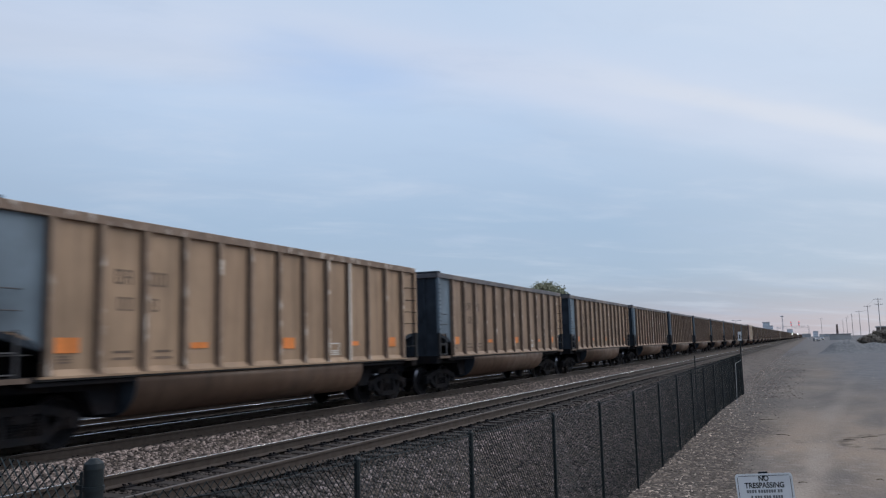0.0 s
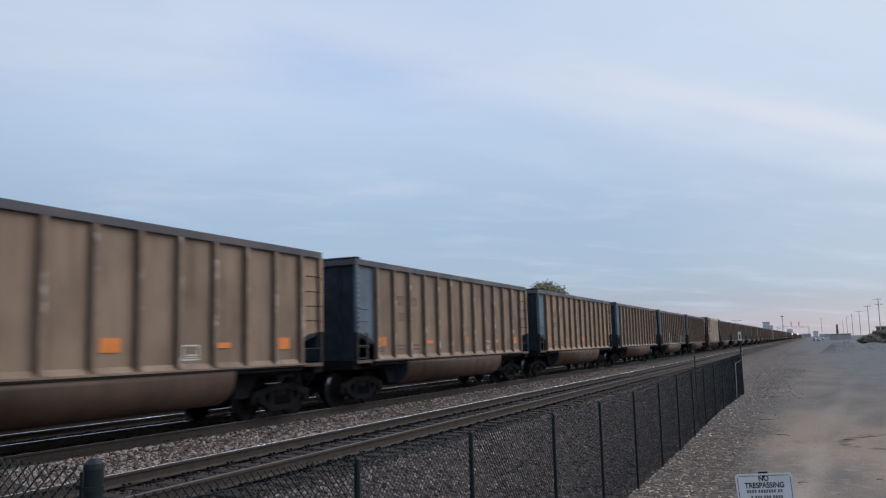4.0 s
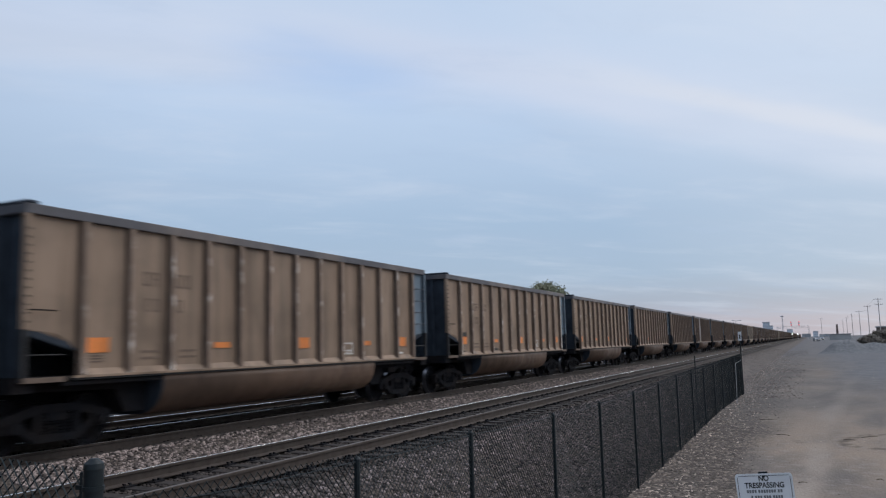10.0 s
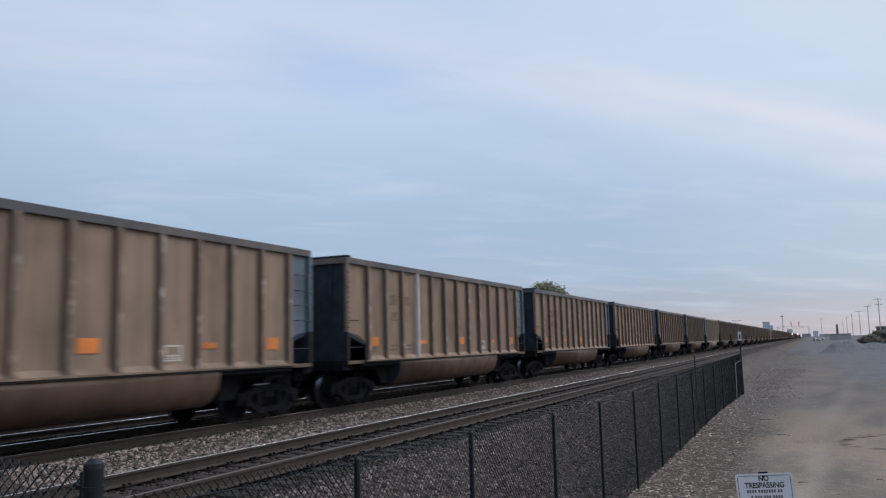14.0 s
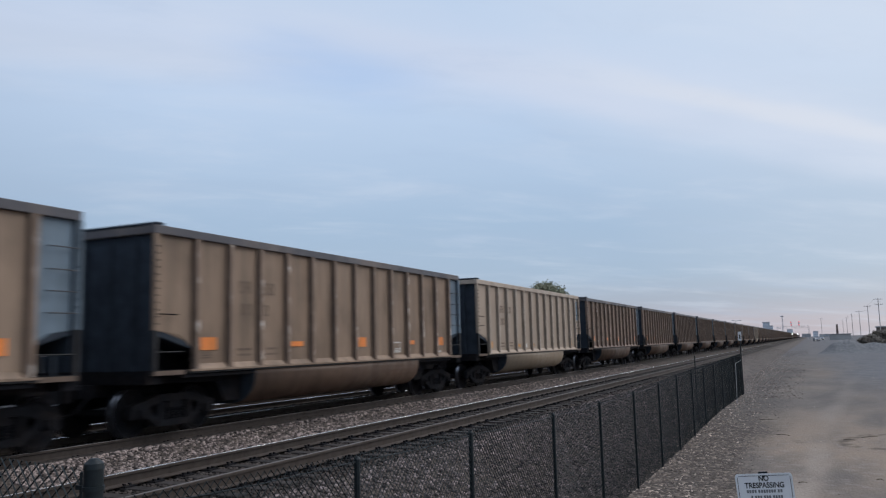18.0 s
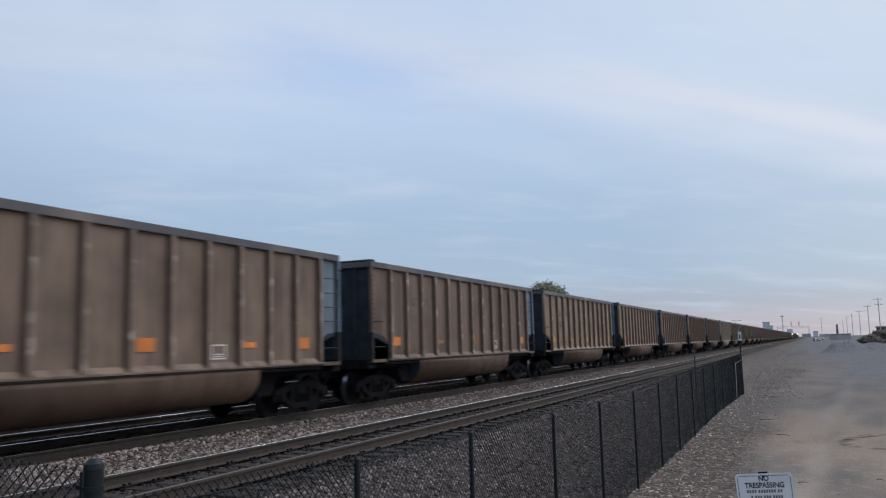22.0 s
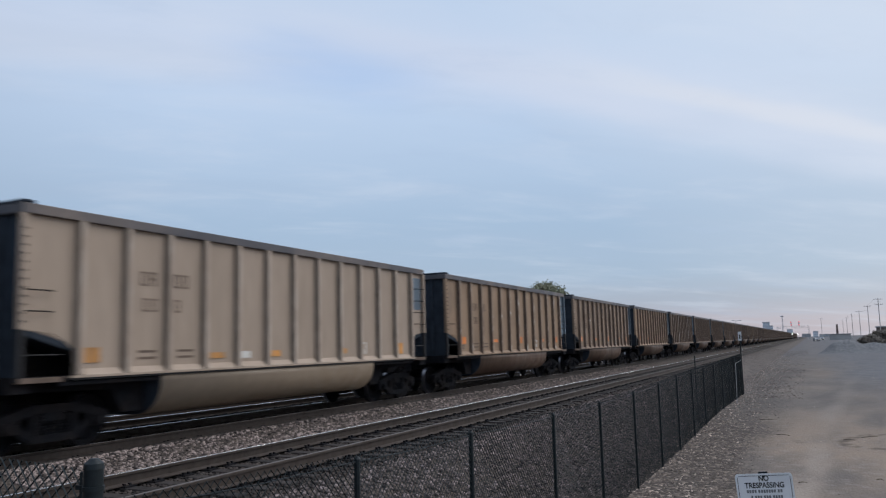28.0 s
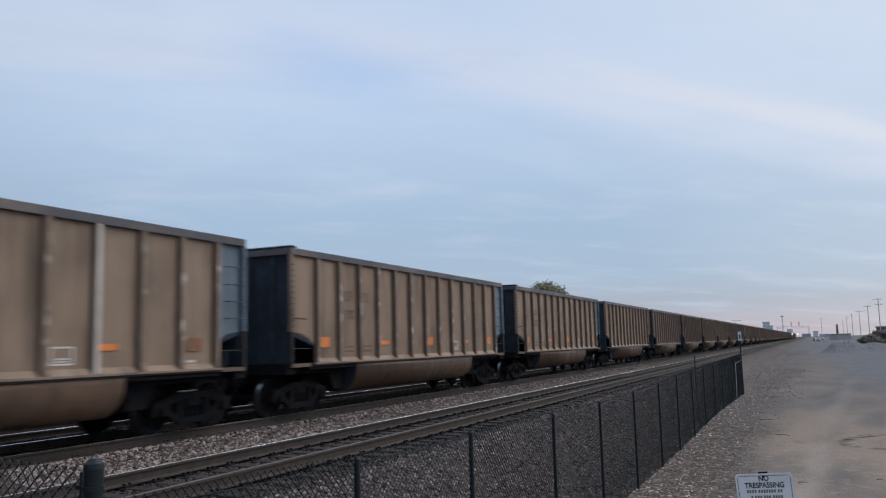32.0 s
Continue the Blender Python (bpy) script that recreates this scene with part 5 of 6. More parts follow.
def graffiti(car):
    """Big white sprayed shapes edged with black, over sheets and ribs, with runs of paint below."""
    x = PANEL_X + 0.004

    def rounded(pts, jut=0.06):
        """The outline with each corner cut twice."""
        for _ in range(2):
            out = []
            for p, q in zip(pts, pts[1:] + pts[:1]):
                out += [(0.75 * p[0] + 0.25 * q[0], 0.75 * p[1] + 0.25 * q[1]), (0.25 * p[0] + 0.75 * q[0], 0.25 * p[1] + 0.75 * q[1])]
            pts = out
        return pts
    dark = (
        [(-2.72, 2.18), (-2.55, 2.30), (-1.95, 2.30), (-1.88, 2.2), (-1.98, 2.0), (-2.1, 1.7), (-1.9, 1.62), (-1.82, 1.95), (-1.7, 2.3), (-0.4, 2.36), (0.08, 2.1), (0.06, 1.66), (-0.25, 1.5), (0.0, 1.29), (-1.02, 1.29), (-1.05, 2.22), (-2.6, 2.2)],
        [(0.08, 1.29), (0.72, 1.29), (0.66, 1.55), (0.6, 2.1), (0.44, 2.28), (0.14, 2.27)],
    )
    second_dark = (
        [(2.48, 1.87), (3.02, 2.24), (3.16, 2.2), (3.12, 1.9), (3.18, 1.6), (3.1, 1.27), (2.98, 1.27)],
        [(3.12, 1.98), (3.5, 2.08), (3.78, 2.26), (4.0, 2.1), (4.28, 2.02), (4.3, 1.85), (4.1, 1.3), (3.2, 1.3)],
        [(4.26, 2.2), (4.62, 2.24), (5.0, 1.9), (5.2, 2.22), (5.8, 2.26), (6.1, 2.12), (6.14, 1.36), (5.7, 1.28), (5.1, 1.28), (4.9, 1.6), (4.6, 1.28), (4.28, 1.28)],
    )
    light = (
        [(-2.66, 1.29), (-2.06, 1.29), (-2.02, 1.62), (-2.2, 1.78), (-2.06, 2.0), (-2.02, 2.24), (-2.58, 2.23), (-2.42, 1.8)],
        [(-1.8, 1.29), (-1.08, 1.29), (-1.12, 1.9), (-1.2, 2.26), (-1.42, 2.24), (-1.6, 1.9), (-1.66, 2.22), (-1.8, 2.2)],
        [(-0.96, 1.29), (-0.12, 1.29), (-0.43, 1.55), (-0.06, 1.72), (-0.03, 2.02), (-0.3, 2.28), (-0.94, 2.26)],
        [(0.14, 1.3), (0.5, 1.3), (0.42, 1.7), (0.4, 2.2), (0.16, 2.2)],
    )
    second_light = (
        [(2.6, 1.87), (3.02, 2.14), (3.06, 1.95), (2.86, 1.86), (3.06, 1.62), (3.0, 1.36)],
        [(3.2, 1.9), (3.4, 1.96), (3.75, 2.18), (3.9, 2.02), (4.18, 1.94), (4.22, 1.3), (3.95, 1.3), (3.85, 1.5), (3.7, 1.32), (3.4, 1.5), (3.26, 1.3)],
        [(4.34, 2.14), (4.56, 2.15), (4.95, 1.62), (5.12, 1.92), (5.14, 1.36), (4.95, 1.34), (4.58, 1.74), (4.5, 1.3), (4.34, 1.3)],
        [(5.3, 2.06), (5.5, 2.16), (5.95, 2.08), (6.06, 1.9), (6.02, 1.44), (5.7, 1.36), (5.5, 1.5), (5.36, 1.74)],
    )
    for pts in dark + second_dark:
        blob(car, "paint_edge", rounded(pts), DARK_INK, x)
    for pts in light + second_light:
        blob(car, "paint_shape", rounded(pts), SPRAY, x + 0.004)
    plate_on(car, "paint_hole", -0.78, -0.4, 1.73, 1.98, DARK_INK, x=x + 0.008)
    for y0, y1, z0, z1 in ((6.26, 6.34, 1.62, 1.86), (6.34, 6.6, 1.78, 1.83), (6.62, 6.7, 1.55, 1.84), (6.4, 6.56, 1.5, 1.56)):
        plate_on(car, "paint_shape", y0, y1, z0, z1, SPRAY, x=SIDE_X - 0.02)
    # the same paint where it crosses the ribs
    for k, z0, z1, mat in ((4, 1.30, 1.65, SPRAY), (4, 1.65, 2.28, DARK_INK), (5, 1.30, 2.33, DARK_INK), (6, 1.30, 2.2, DARK_INK), (9, 1.32, 1.95, SPRAY), (9, 1.95, 2.12, DARK_INK), (10, 1.32, 2.1, SPRAY), (11, 1.3, 1.95, SPRAY), (11, 1.95, 2.2, DARK_INK), (12, 1.35, 2.1, SPRAY)):
        plate_on(car, "paint_shape", RIB_Y[k] - 0.046, RIB_Y[k] + 0.046, z0, z1, mat, x=SIDE_X + 0.003)
    rs = random.Random(5)
    for k in range(26):
        y, z = rs.uniform(1.2, 1.75), rs.uniform(1.4, 2.1)
        w, h = rs.uniform(0.04, 0.16), rs.uniform(0.04, 0.16)
        blob(car, "paint_speck", [(y, z), (y + w, z + 0.3 * h), (y + 0.7 * w, z + h), (y + 0.1 * w, z + 0.8 * h)], SPRAY, x)
    # runs over the sill and the tub
    plate_on(car, "paint_run", -2.75, 0.9, 1.232, 1.266, SPRAY, x=SIDE_X + 0.009)
    for k in range(22):
        y = -3.2 + 0.2 * k + rs.uniform(-0.06, 0.06)
        w, d = rs.uniform(0.02, 0.06), rs.uniform(0.15, 0.6)
        bm = bmesh.new()
        prof = [(1.574, 1.18), (1.574, 1.08)]
        for j in range(1, 6):
            a = radians(11.25 * j)
            prof.append((0.92 + 0.656 * math.cos(a), 1.08 - 0.646 * math.sin(a)))
        prof = [q for q in prof if q[1] > 1.18 - d]
        lo = [bm.verts.new((px, y - w * (1 - 0.08 * i), pz)) for i, (px, pz) in enumerate(prof)]
        hi = [bm.verts.new((px, y + w * (1 - 0.08 * i), pz)) for i, (px, pz) in enumerate(prof)]
        for i in range(len(prof) - 1):
            bm.faces.new((lo[i], hi[i], hi[i + 1], lo[i + 1]))
        part("paint_run", bm, RUN_PAINT, car)


def b_stroke(pts, width):
    """A thin painted line of one width through points on the side."""
    def f(bm):
        for (y0, z0), (y1, z1) in zip(pts, pts[1:]):
            d = math.hypot(y1 - y0, z1 - z0) or 1.0
            u, v = -(z1 - z0) / d * width / 2, (y1 - y0) / d * width / 2
            prism(bm, [(y0 + u, z0 + v), (y1 + u, z1 + v), (y1 - u, z1 - v), (y0 - u, z0 - v)], "x", 0.0, 0.003)
    return f


def scribble(car):
    """Loose chalky letters, one to a panel, along the foot of the side."""
    x = PANEL_X + 0.004
    ring = [(0.24 * math.cos(a), 0.055 * math.sin(a)) for a in np.linspace(0.5, 5.9, 12)]
    ess = [(0.26, 0.13), (-0.1, 0.14), (-0.26, 0.09), (-0.18, 0.03), (0.16, 0.02), (0.25, -0.05), (0.14, -0.12), (-0.2, -0.13)]
    zig = [(-0.28, 0.12), (0.22, 0.13), (-0.2, -0.02), (-0.26, -0.11), (0.28, -0.12)]
    arch = [(-0.26, -0.14), (-0.2, 0.08), (-0.02, 0.16), (0.14, 0.06), (0.2, -0.14)]
    for k, (shape, dz) in enumerate(((ess, 1.52), (arch, 1.5), (ess, 1.5), (zig, 1.5), (ring, 1.5), (ess, 1.52), (zig, 1.5), (arch, 1.55))):
        y = RIB_Y[k] + 0.52
        bm = bmesh.new()
        b_stroke([(y + p, dz + q) for p, q in shape], 0.028)(bm)
        part("paint_scribble", bm, SCRAPE, car, at=(x, 0, 0))
    for z in (1.42, 1.56):
        plate_on(car, "paint_scribble", -2.85, -2.3, z, z + 0.03, WHITE, x=x)
    # rubbed chalky cloud between two ribs
    rs = random.Random(11)
    for k in range(9):
        y, z = 1.6 + rs.uniform(-0.3, 0.3), 1.6 + rs.uniform(-0.2, 0.25)
        bm = bmesh.new()
        b_stroke([(y, z), (y + rs.uniform(0.05, 0.15), z - rs.uniform(0.08, 0.2)), (y + rs.uniform(-0.1, 0.1), z - 0.26)], 0.022)(bm)
        part("paint_scribble", bm, RUN_PAINT, car, at=(x + 0.004, 0, 0))


def dark_patches(car):
    x = PANEL_X + 0.004
    plate_on(car, "paint_patch", -6.0, -5.45, 1.86, 2.06, DARK_INK, x=x)
    plate_on(car, "paint_patch", -2.95, -2.3, 1.30, 1.46, DARK_INK, x=x)
    plate_on(car, "paint_patch", -5.9, -5.5, 1.3, 1.4, DARK_INK, x=x)


BRIGHT_RIBS = {1: (9,), 4: (6,), 17: (3,), 29: (0,), 36: (3, 9), 13: (12,)}
PALE_CARS, BROWN_CARS, SMOKED_CARS = (22, 32), (9, 10, 23, 24, 25), (26,)
WARM_CARS = (1, 7, 30, 33, 35)
LAST_NEAR, LAST_CAR = 39, 82


def make_train():
    for n in range(-1, LAST_NEAR):
        if n == 11:
            hopper_car(n)
            continue
        kind = "pale" if n in PALE_CARS else "brown" if n in BROWN_CARS else "smoked" if n in SMOKED_CARS else "warm" if n in WARM_CARS else "tan"
        blue = "half" if kind == "pale" else "near" if n < 11 else "far"
        extra = {9: " and graffiti", 15: " and scribbles", 13: " and patches"}.get(n)
        car = coal_car(n, kind, blue, BRIGHT_RIBS.get(n, ()), extra)
        if kind == "pale":
            plate_on(car, "blue_patch", 6.5, 7.05, 2.75, 3.75, BLUE, "small blue patch")
        if n == 9:
            graffiti(car)
        if n == 15:
            scribble(car)
        if n == 13:
            dark_patches(car)
    for n in range(LAST_NEAR, LAST_CAR):
        far_car(n, random.Random(n).choice(("tan", "tan", "brown", "brown", "pale") if n % 5 == 0 else ("tan", "brown")))


make_train()


# ---- distance ----
def make_tree(name, label, x, y, top, spread, trunk, leaf, seed, clumps=90, squash=0.7):
    rs = random.Random(seed)
    g = float(ground_z(x, y)) - 0.1
    t = tagged(new(name), label, "tree" if trunk else "shrub")
    t.location = (x, y, g)
    h = top - g
    bm = bmesh.new()
    fork = Vector((rs.uniform(-0.3, 0.3), rs.uniform(-0.3, 0.3), h * (0.4 if trunk else 0.12)))
    r = h * 0.028 + 0.03
    rod(bm, (0, 0, 0), fork, r * 1.4, r, 8)
    centre = Vector((0, 0, h * (0.68 if trunk else 0.5)))
    half = h * (0.32 if trunk else 0.5)
    spots = []
    for k in range(clumps):
        while True:
            v = Vector((rs.uniform(-1, 1), rs.uniform(-1, 1), rs.uniform(-1, 1)))
            if 0.25 < v.length < 1:
                break
        spots.append(centre + Vector((v.x * spread, v.y * spread, v.z * half)) * rs.uniform(0.8, 1.08))
    for k in range(9):
        tip = spots[k * 3]
        mid = fork.lerp(tip, 0.55) + Vector((rs.uniform(-0.3, 0.3), rs.uniform(-0.3, 0.3), 0.2))
        rod(bm, fork, mid, r * 0.6, r * 0.35, 6)
        rod(bm, mid, tip, r * 0.35, r * 0.08, 5)
    part("trunk", bm, BARK, t)
    vs, fs = [], []
    size = (spread * 0.06 + 0.1) * (0.62 if trunk else 1.0)
    for c in spots:
        for j in range(75 if trunk else 34):
            p = c + Vector((rs.gauss(0, 1), rs.gauss(0, 1), rs.gauss(0, 0.7))) * spread * (0.1 if trunk else 0.13)
            a = Vector((rs.uniform(-1, 1), rs.uniform(-1, 1), rs.uniform(-1, 1))).normalized()
            b = a.orthogonal().normalized()
            s = size * rs.uniform(0.5, 1.1)
            i = len(vs)
            vs += [p - a * s, p + b * s * 0.55, p + a * s, p - b * s * 0.55]
            fs.append((i, i + 1, i + 2, i + 3))
    part("crown", raw_mesh("crown", vs, fs, leaf), parent=t)


make_tree("tree", "leafy tree with a thinning autumn crown behind the train", -46.3, 150, 13.4, 4.7, True, LEAF, 3, 330)
for _k, (_x, _y, _t, _s) in enumerate(((12.6, 232, 1.1, 1.6), (14.2, 236, 1.7, 1.8), (16.3, 240, 2.6, 2.2), (18.2, 238, 3.0, 2.4), (20.4, 236, 2.6, 2.2), (15.2, 228, 0.9, 1.5), (22.6, 242, 3.2, 2.6))):
    make_tree("shrub", "dull brown-green roadside shrub", _x, _y, _t, _s, False, LEAF_DARK, 20 + _k, 80)


def make_pole(x, y, top, arms):
    p = tagged(new("utility_pole"), "weathered wooden utility pole with crossarms", "utility pole", "utility poles along the yard")
    g = float(ground_z(x, y))
    p.location = (x, y, g)
    bm = bmesh.new()
    rod(bm, (0, 0, -0.3), (0, 0, top - g), 0.15, 0.10, 10)
    part("pole", bm, WOOD_POLE, p)
    for k in range(arms):
        z = top - g - 0.5 - 1.5 * k
        bm = bmesh.new()
        box(bm, -1.2, 1.2, -0.2, -0.1, z - 0.055, z + 0.055)
        a = part("crossarm", bm, WOOD_POLE, p)
        for xx in (-1.1, -0.6, 0.6, 1.1):
            bm = bmesh.new()
            rod(bm, (xx, -0.16, z + 0.08), (xx, -0.16, z + 0.26), 0.05, n=6)
            part("insulator", bm, GALV, a)


POLES = ((18.4, 261, 12.1, 2), (19.2, 322, 12.1, 1), (20.0, 393, 12.1, 1), (19.1, 441, 12.1, 0), (20.2, 533, 12.1, 0), (20.4, 600, 12.0, 0), (6.4, 525, 12.1, 1), (17.6, 195, 13.5, 2))
for _p in POLES[:7]:
    make_pole(*_p)


def make_wires():
    w = tagged(new("power_lines"), "thin dark power lines between the poles", "power line", kind="structure")
    row = POLES[:6]
    for dx in (-1.1, 1.1):
        for a, b in zip(row, row[1:]):
            bm = bmesh.new()
            pts = []
            for k in range(9):
                u = k / 8
                pts.append(Vector((a[0] + (b[0] - a[0]) * u + dx, a[1] + (b[1] - a[1]) * u - 0.16, a[2] - 0.25 + (b[2] - a[2]) * u - 4 * 0.7 * u * (1 - u))))
            for p, q in zip(pts, pts[1:]):
                rod(bm, p, q, 0.01, n=4)
            part("wire", bm, UNDER, w)


make_wires()


def make_gantry():
    y = 490.0
    g = tagged(new("signal_gantry"), "grey steel signal gantry over the tracks with red lights", "signal gantry")
    z0 = -0.5
    for x in (-16.6, -0.6):
        bm = bmesh.new()
        for dx in (-0.35, 0.35):
            box(bm, x + dx - 0.05, x + dx + 0.05, y - 0.1, y + 0.1, z0, 7.4)
        for k in range(7):
            rod(bm, (x - 0.35, y, z0 + k * 1.1), (x + 0.35, y, z0 + (k + 1) * 1.1), 0.05, n=5)
        part("upright", bm, STEEL, g)
    bm = bmesh.new()
    for z in (6.3, 7.3):
        box(bm, -16.6, -0.6, y - 0.1, y + 0.1, z - 0.04, z + 0.04)
    for k in range(16):
        rod(bm, (-16.6 + k, y, 6.3 if k % 2 else 7.3), (-15.6 + k, y, 7.3 if k % 2 else 6.3), 0.05, n=5)
    part("truss", bm, STEEL, g)
    for x in (-9.4, -5.35):
        bm = bmesh.new()
        box(bm, x - 0.28, x + 0.28, y - 0.25, y - 0.1, 7.4, 10.0)
        h = part("signal_head", bm, STEEL, g, "grey signal head", bevel=0.1)
        for z in (8.0, 9.6):
            bm = bmesh.new()
            rod(bm, (x, y - 0.42, z), (x, y - 0.25, z), 0.26, n=16)
            part("red_lens", bm, RED_LAMP, h, "lit red lens")
    t = tagged(new("radio_mast"), "slender grey lattice mast beyond the train", "mast")
    bm = bmesh.new()
    mx, my, mz = -16.9, 600.0, 15.7
    for a in range(3):
        k = 2 * math.pi * a / 3
        rod(bm, (mx + 0.7 * math.cos(k), my + 0.7 * math.sin(k), -0.6), (mx + 0.2 * math.cos(k), my + 0.2 * math.sin(k), mz), 0.12, n=5)
    for k in range(11):
        s = 0.7 - 0.5 * k / 11
        rod(bm, (mx - s, my, -0.4 + k * 1.45), (mx + s, my, 0.9 + k * 1.45), 0.06, n=4)
    part("lattice", bm, STEEL, t)
    bm = bmesh.new()
    box(bm, mx - 1.0, mx + 1.0, my - 0.3, my + 0.3, mz - 0.3, mz + 0.3)
    part("head", bm, STEEL, t)


make_gantry()


def make_yard_lamp(x, y, z):
    l = tagged(new("yard_lamp"), "lit white lamp on a short grey mast", "lamp", "lamps beside the far tracks")
    bm = bmesh.new()
    rod(bm, (x, y, -0.8), (x, y, z - 0.3), 0.09, n=8)
    part("mast", bm, STEEL, l)
    bm = bmesh.new()
    box(bm, x - 0.45, x + 0.45, y - 0.2, y + 0.2, z - 0.42, z + 0.42)
    part("housing", bm, STEEL, l, bevel=0.08)
    bm = bmesh.new()
    rod(bm, (x, y - 0.24, z), (x, y - 0.2, z), 0.22, n=16)
    part("lens", bm, HEADLAMP, l, "bright lit lens")


make_yard_lamp(-10.35, 555.0, 3.35)
make_yard_lamp(-7.2, 558.0, 2.9)


def make_building(name, label, x0, x1, y, top, depth, wall, floors, bays, roof=True):
    """A block with its storeys of windows on the side that faces the yard."""
    b = tagged(new(name), label, "building")
    z0 = -1.2
    bm = bmesh.new()
    box(bm, x0, x1, y, y + depth, z0, top)
    part("wall", bm, wall, b)
    if roof:
        bm = bmesh.new()
        box(bm, x0 - 0.3, x1 + 0.3, y - 0.3, y + depth + 0.3, top, top + (top - z0) * 0.03 + 0.2)
        part("roof", bm, CONCRETE, b)
    w, h = (x1 - x0) / max(bays, 1), (top - z0) / floors
    me = None
    bm = bmesh.new()
    box(bm, -w * 0.32, w * 0.32, -0.12, -0.02, -h * 0.25, h * 0.25)
    me = finish(bm, "window", GLASS_DARK)
    for i in range(bays):
        for j in range(floors):
            part("window", me, parent=b, at=(x0 + (i + 0.5) * w, y, z0 + (j + 0.55) * h))


make_building("office_tower", "far blue-grey office tower with rows of windows", -99, -84, 2000, 35.5, 30, HAZE_BLUE, 9, 5)
make_building("office_tower", "far lower blue-grey office block", -83, -77, 1990, 27, 22, HAZE_BLUE, 7, 3)
make_building("office_block", "far grey office block with windows", -47, -35, 1950, 17, 25, HAZE_BLUE, 5, 4)
make_building("office_block", "far small grey block with windows", 5, 14, 1700, 10.5, 25, HAZE_BLUE, 3, 3)
make_building("low_shed", "far low grey shed", -15, 1, 1720, 6.0, 20, CONCRETE, 2, 5)
make_building("low_shed", "far low grey shed", 16, 34, 1710, 4.6, 20, CONCRETE, 1, 6)
make_building("warehouse", "long low white warehouse at the far edge of the yard", 8.2, 17.2, 420, 2.1, 12, CONCRETE, 1, 0)
make_building("trackside_house", "small brown trackside building behind shrubs", 18.0, 27.0, 262, 3.6, 9, BRICKISH, 1, 4)


def make_stack():
    s = tagged(new("chimney_stack"), "dark brick chimney stack far off", "chimney")
    bm = bmesh.new()
    rod(bm, (25, 900, -1), (25, 900, 12.0), 1.3, 0.85, 16)
    part("shaft", bm, BRICKISH, s)
    bm = bmesh.new()
    rod(bm, (25, 900, 12.0), (25, 900, 12.6), 1.0, 1.0, 16)
    part("cap", bm, BRICKISH, s)


make_stack()


def make_heap(name, label, cx, cy, w, d, h, seed):
    """A long, low heap of gravel, lying on the ground."""
    rs = np.random.RandomState(seed)
    n, m = 40, 24
    u, v = np.meshgrid(np.linspace(-1, 1, n), np.linspace(-1, 1, m))
    x, y = cx + u * w, cy + v * d
    bumps = sum(a * np.exp(-((u - p) ** 2) / q - (v - r) ** 2 / 0.3) for a, p, q, r in ((1.0, -0.1, 0.10, 0), (0.8, 0.45, 0.08, 0.1), (0.7, -0.5, 0.06, -0.1), (0.45, 0.8, 0.04, 0)))
    fade = np.clip((1 - u ** 2) * 3, 0, 1) * np.clip((1 - v ** 2) * 2, 0, 1)
    z = ground_z(x, y) - 0.05 + h * bumps * fade * (1 + 0.03 * rs.normal(size=u.shape))
    vs = np.stack([x, y, z], -1).reshape(-1, 3).tolist()
    fs = [(r * n + c, r * n + c + 1, (r + 1) * n + c + 1, (r + 1) * n + c) for r in range(m - 1) for c in range(n - 1)]
    tagged(new(name, raw_mesh(name, vs, fs, GRAVEL_HEAP)), label, "gravel heap", kind="stuff")


make_heap("gravel_heap", "long grey heap of gravel on the yard", 5.4, 122, 5.2, 6, 1.6, 4)


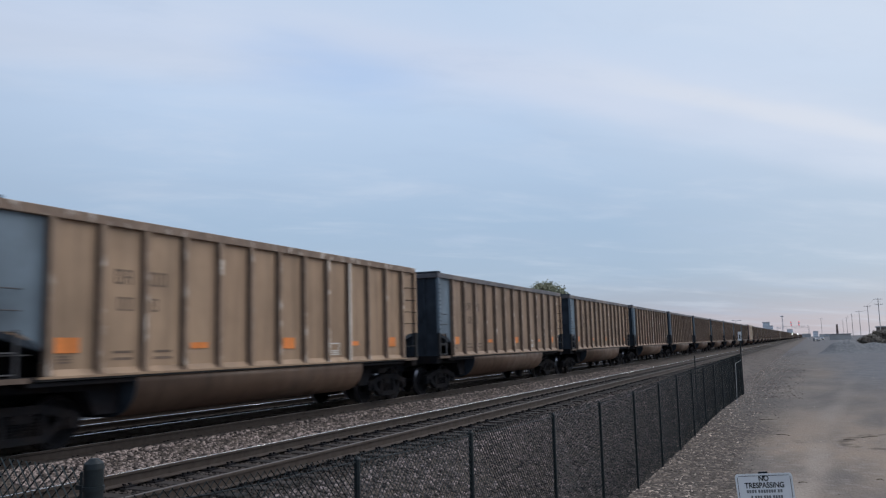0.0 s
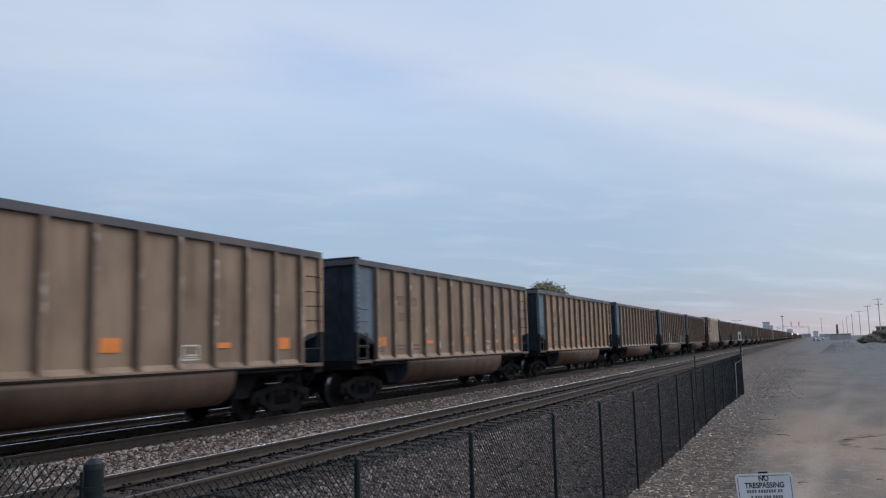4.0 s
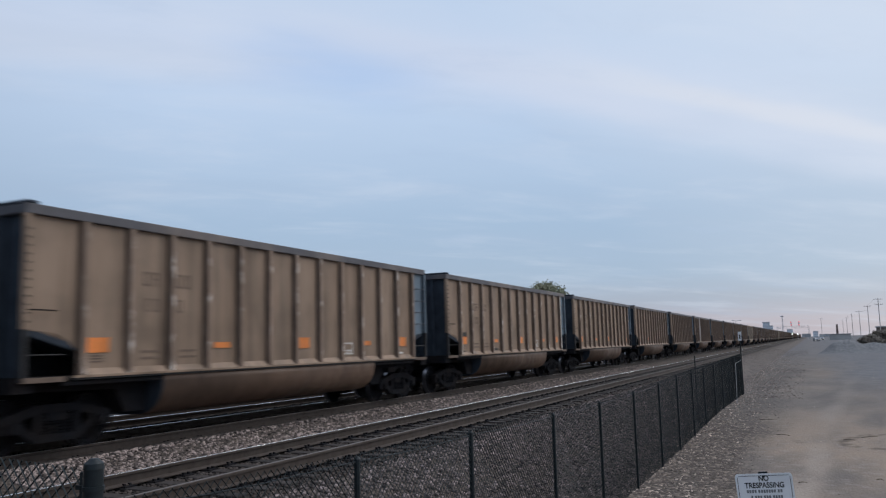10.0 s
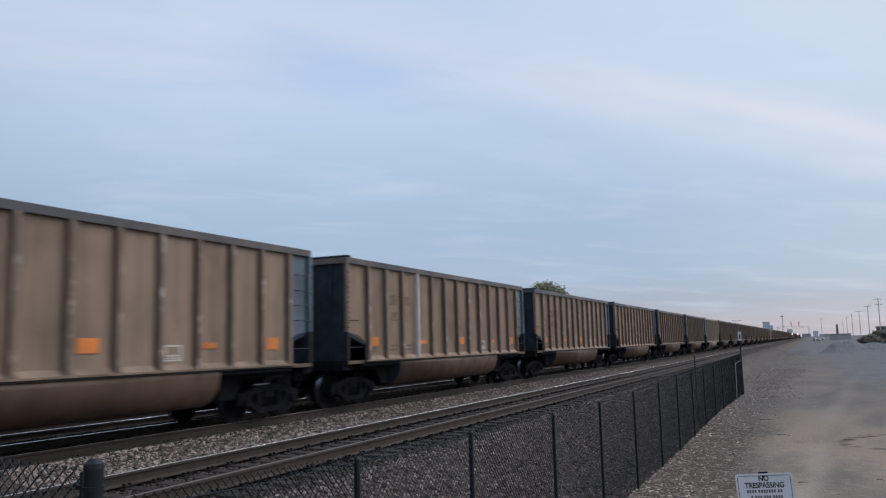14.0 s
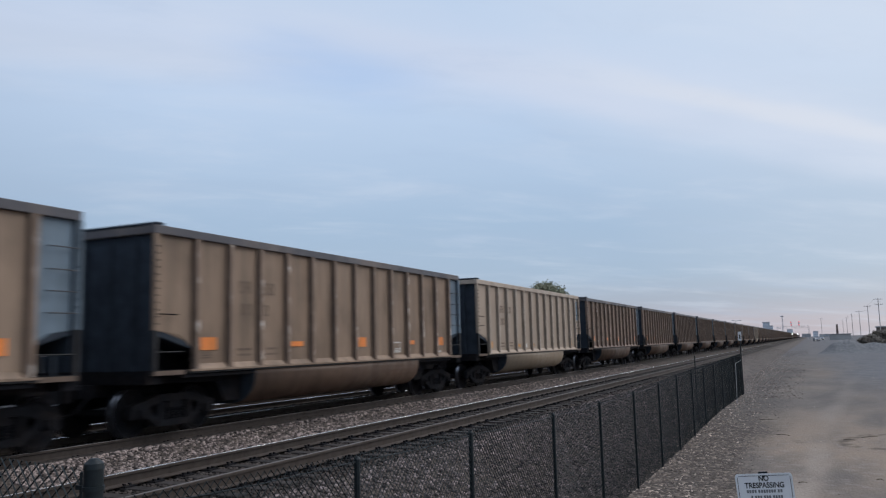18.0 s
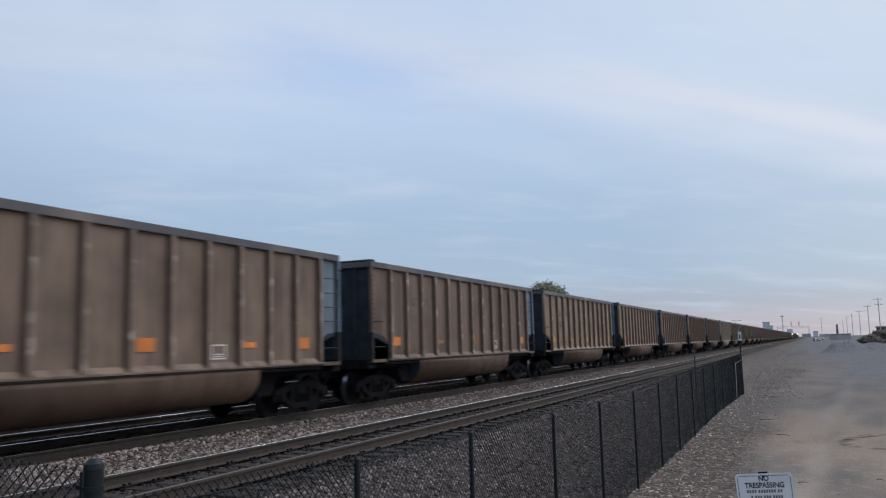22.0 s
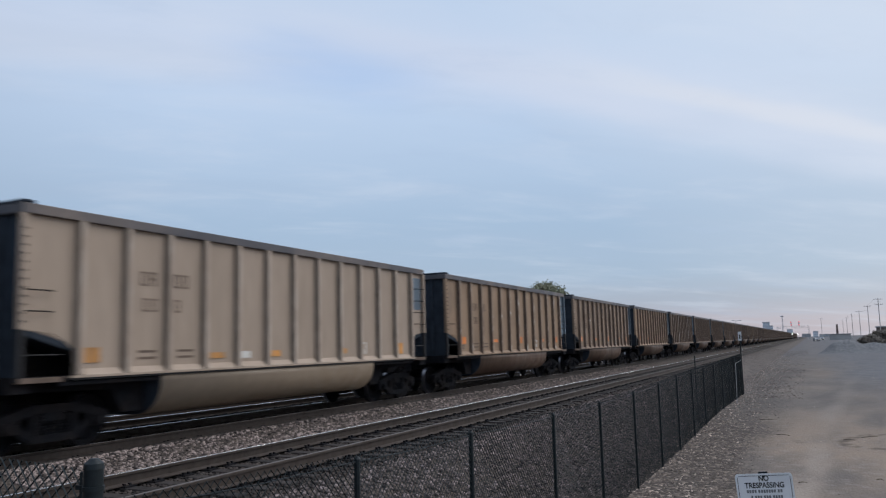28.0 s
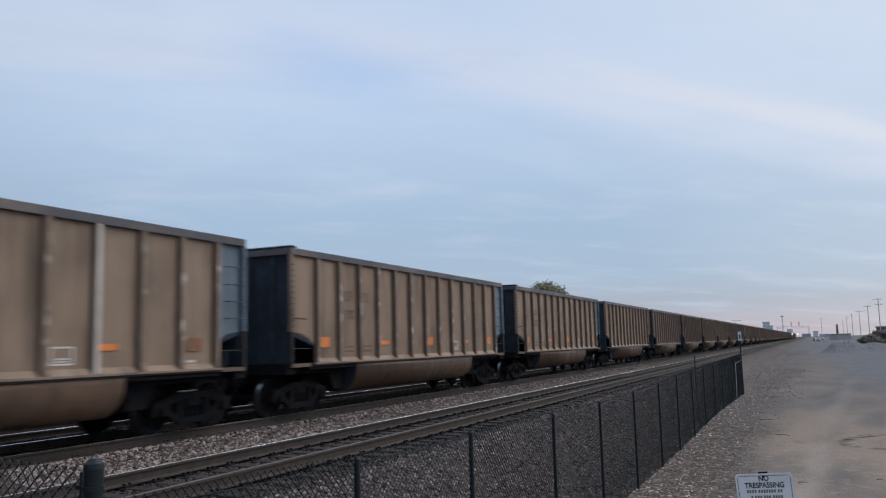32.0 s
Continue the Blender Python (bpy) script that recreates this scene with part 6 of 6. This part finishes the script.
def make_car(x, y, turn, paint, label):
    c = tagged(new("parked_car"), label, "car")
    c.matrix_world = pose(x, y, float(ground_z(x, y)), 0, 0, turn)
    bm = bmesh.new()
    prism(bm, [(-2.2, 0.35), (2.2, 0.35), (2.25, 0.75), (1.2, 0.92), (0.6, 1.42), (-1.1, 1.45), (-1.9, 0.95), (-2.25, 0.85)], "x", -0.86, 0.86)
    body = part("body", bm, paint, c, bevel=0.05)
    bm = bmesh.new()
    prism(bm, [(1.05, 0.95), (0.58, 1.36), (-1.05, 1.38), (-1.7, 0.97)], "x", -0.87, 0.87)
    part("window", bm, GLASS_DARK, c)
    for sx in (-0.8, 0.8):
        for sy in (-1.35, 1.4):
            bm = bmesh.new()
            rod(bm, (sx - 0.1, sy, 0.33), (sx + 0.1, sy, 0.33), 0.33, n=14)
            w = part("wheel", bm, BLACK, c)
            bm = bmesh.new()
            rod(bm, (sx - 0.108, sy, 0.33), (sx + 0.108, sy, 0.33), 0.18, n=10)
            part("rim", bm, GALV, w)
    for sx in (-0.6, 0.6):
        bm = bmesh.new()
        rod(bm, (sx, -2.27, 0.68), (sx, -2.2, 0.68), 0.11, n=10)
        part("headlamp", bm, SOFT_LAMP, c, "lit headlamp")


make_car(2.0, 350, 10, DULL_CAR, "small grey car parked at the far end of the yard")
make_car(4.6, 420, 8, DULL_CAR, "blue-grey car parked at the far end of the yard")


def make_street_lamp():
    s = tagged(new("street_lamp"), "tall grey street lamp behind the train", "street lamp")
    bm = bmesh.new()
    rod(bm, (-23.6, 300, -1), (-23.6, 300, 7.6), 0.11, 0.07, 8)
    part("mast", bm, STEEL, s)
    bm = bmesh.new()
    rod(bm, (-23.6, 300, 7.6), (-22.2, 300, 7.75), 0.05, n=6)
    part("arm", bm, STEEL, s)
    for x in (-22.2, -24.4):
        bm = bmesh.new()
        box(bm, x - 0.45, x + 0.45, 299.85, 300.15, 7.62, 7.82)
        part("lamp_head", bm, STEEL, s, bevel=0.04)


make_street_lamp()


# ---- what moves ----
def run(t):
    """How far the train has come towards the camera at t seconds."""
    return 17.633 * t + 0.01022 * t * t


# the pace wavers a little: metres by which the train lags at each full second
LAG = (-0.04, -0.06, 0.58, 0.03, 0.60, 0.45, 0.50, 0.50, 0.05, 0.22, 0.0, 0.56, 0.02, 0.08, 0.30, 0.10, 0.51,
       -0.10, 0.50, -0.03, -0.06, 0.60, 0.01, 0.62, -0.01, 0.06, 0.25, 0.35, 0.72, 0.10, 0.72, -0.05, 0.01)


def motions():
    for n, car in CARS.items():
        walk(car, [(t, pose(TRAIN_X, n * CAR_PITCH - 0.872 - run(t) + LAG[t], 0)) for t in range(33)])
    # wheels roll without slipping; all axles in the same place on their trucks share one set of keys
    for k, y in ((0, -0.89), (1, 0.89)):
        first = TRUCKS[0][k]
        walk(first, [(f / FPS, Matrix.Translation((0, y, 0.457)) @ Matrix.Rotation(run(f / FPS) / 0.457, 4, "X")) for f in range(int(32 * FPS) + 1)])
        act, slot = first.animation_data.action, first.animation_data.action_slot
        for wheels in TRUCKS[1:]:
            o = wheels[k]
            o.rotation_mode = "QUATERNION"
            o.animation_data_create()
            o.animation_data.action = act
            o.animation_data.action_slot = slot


motions()
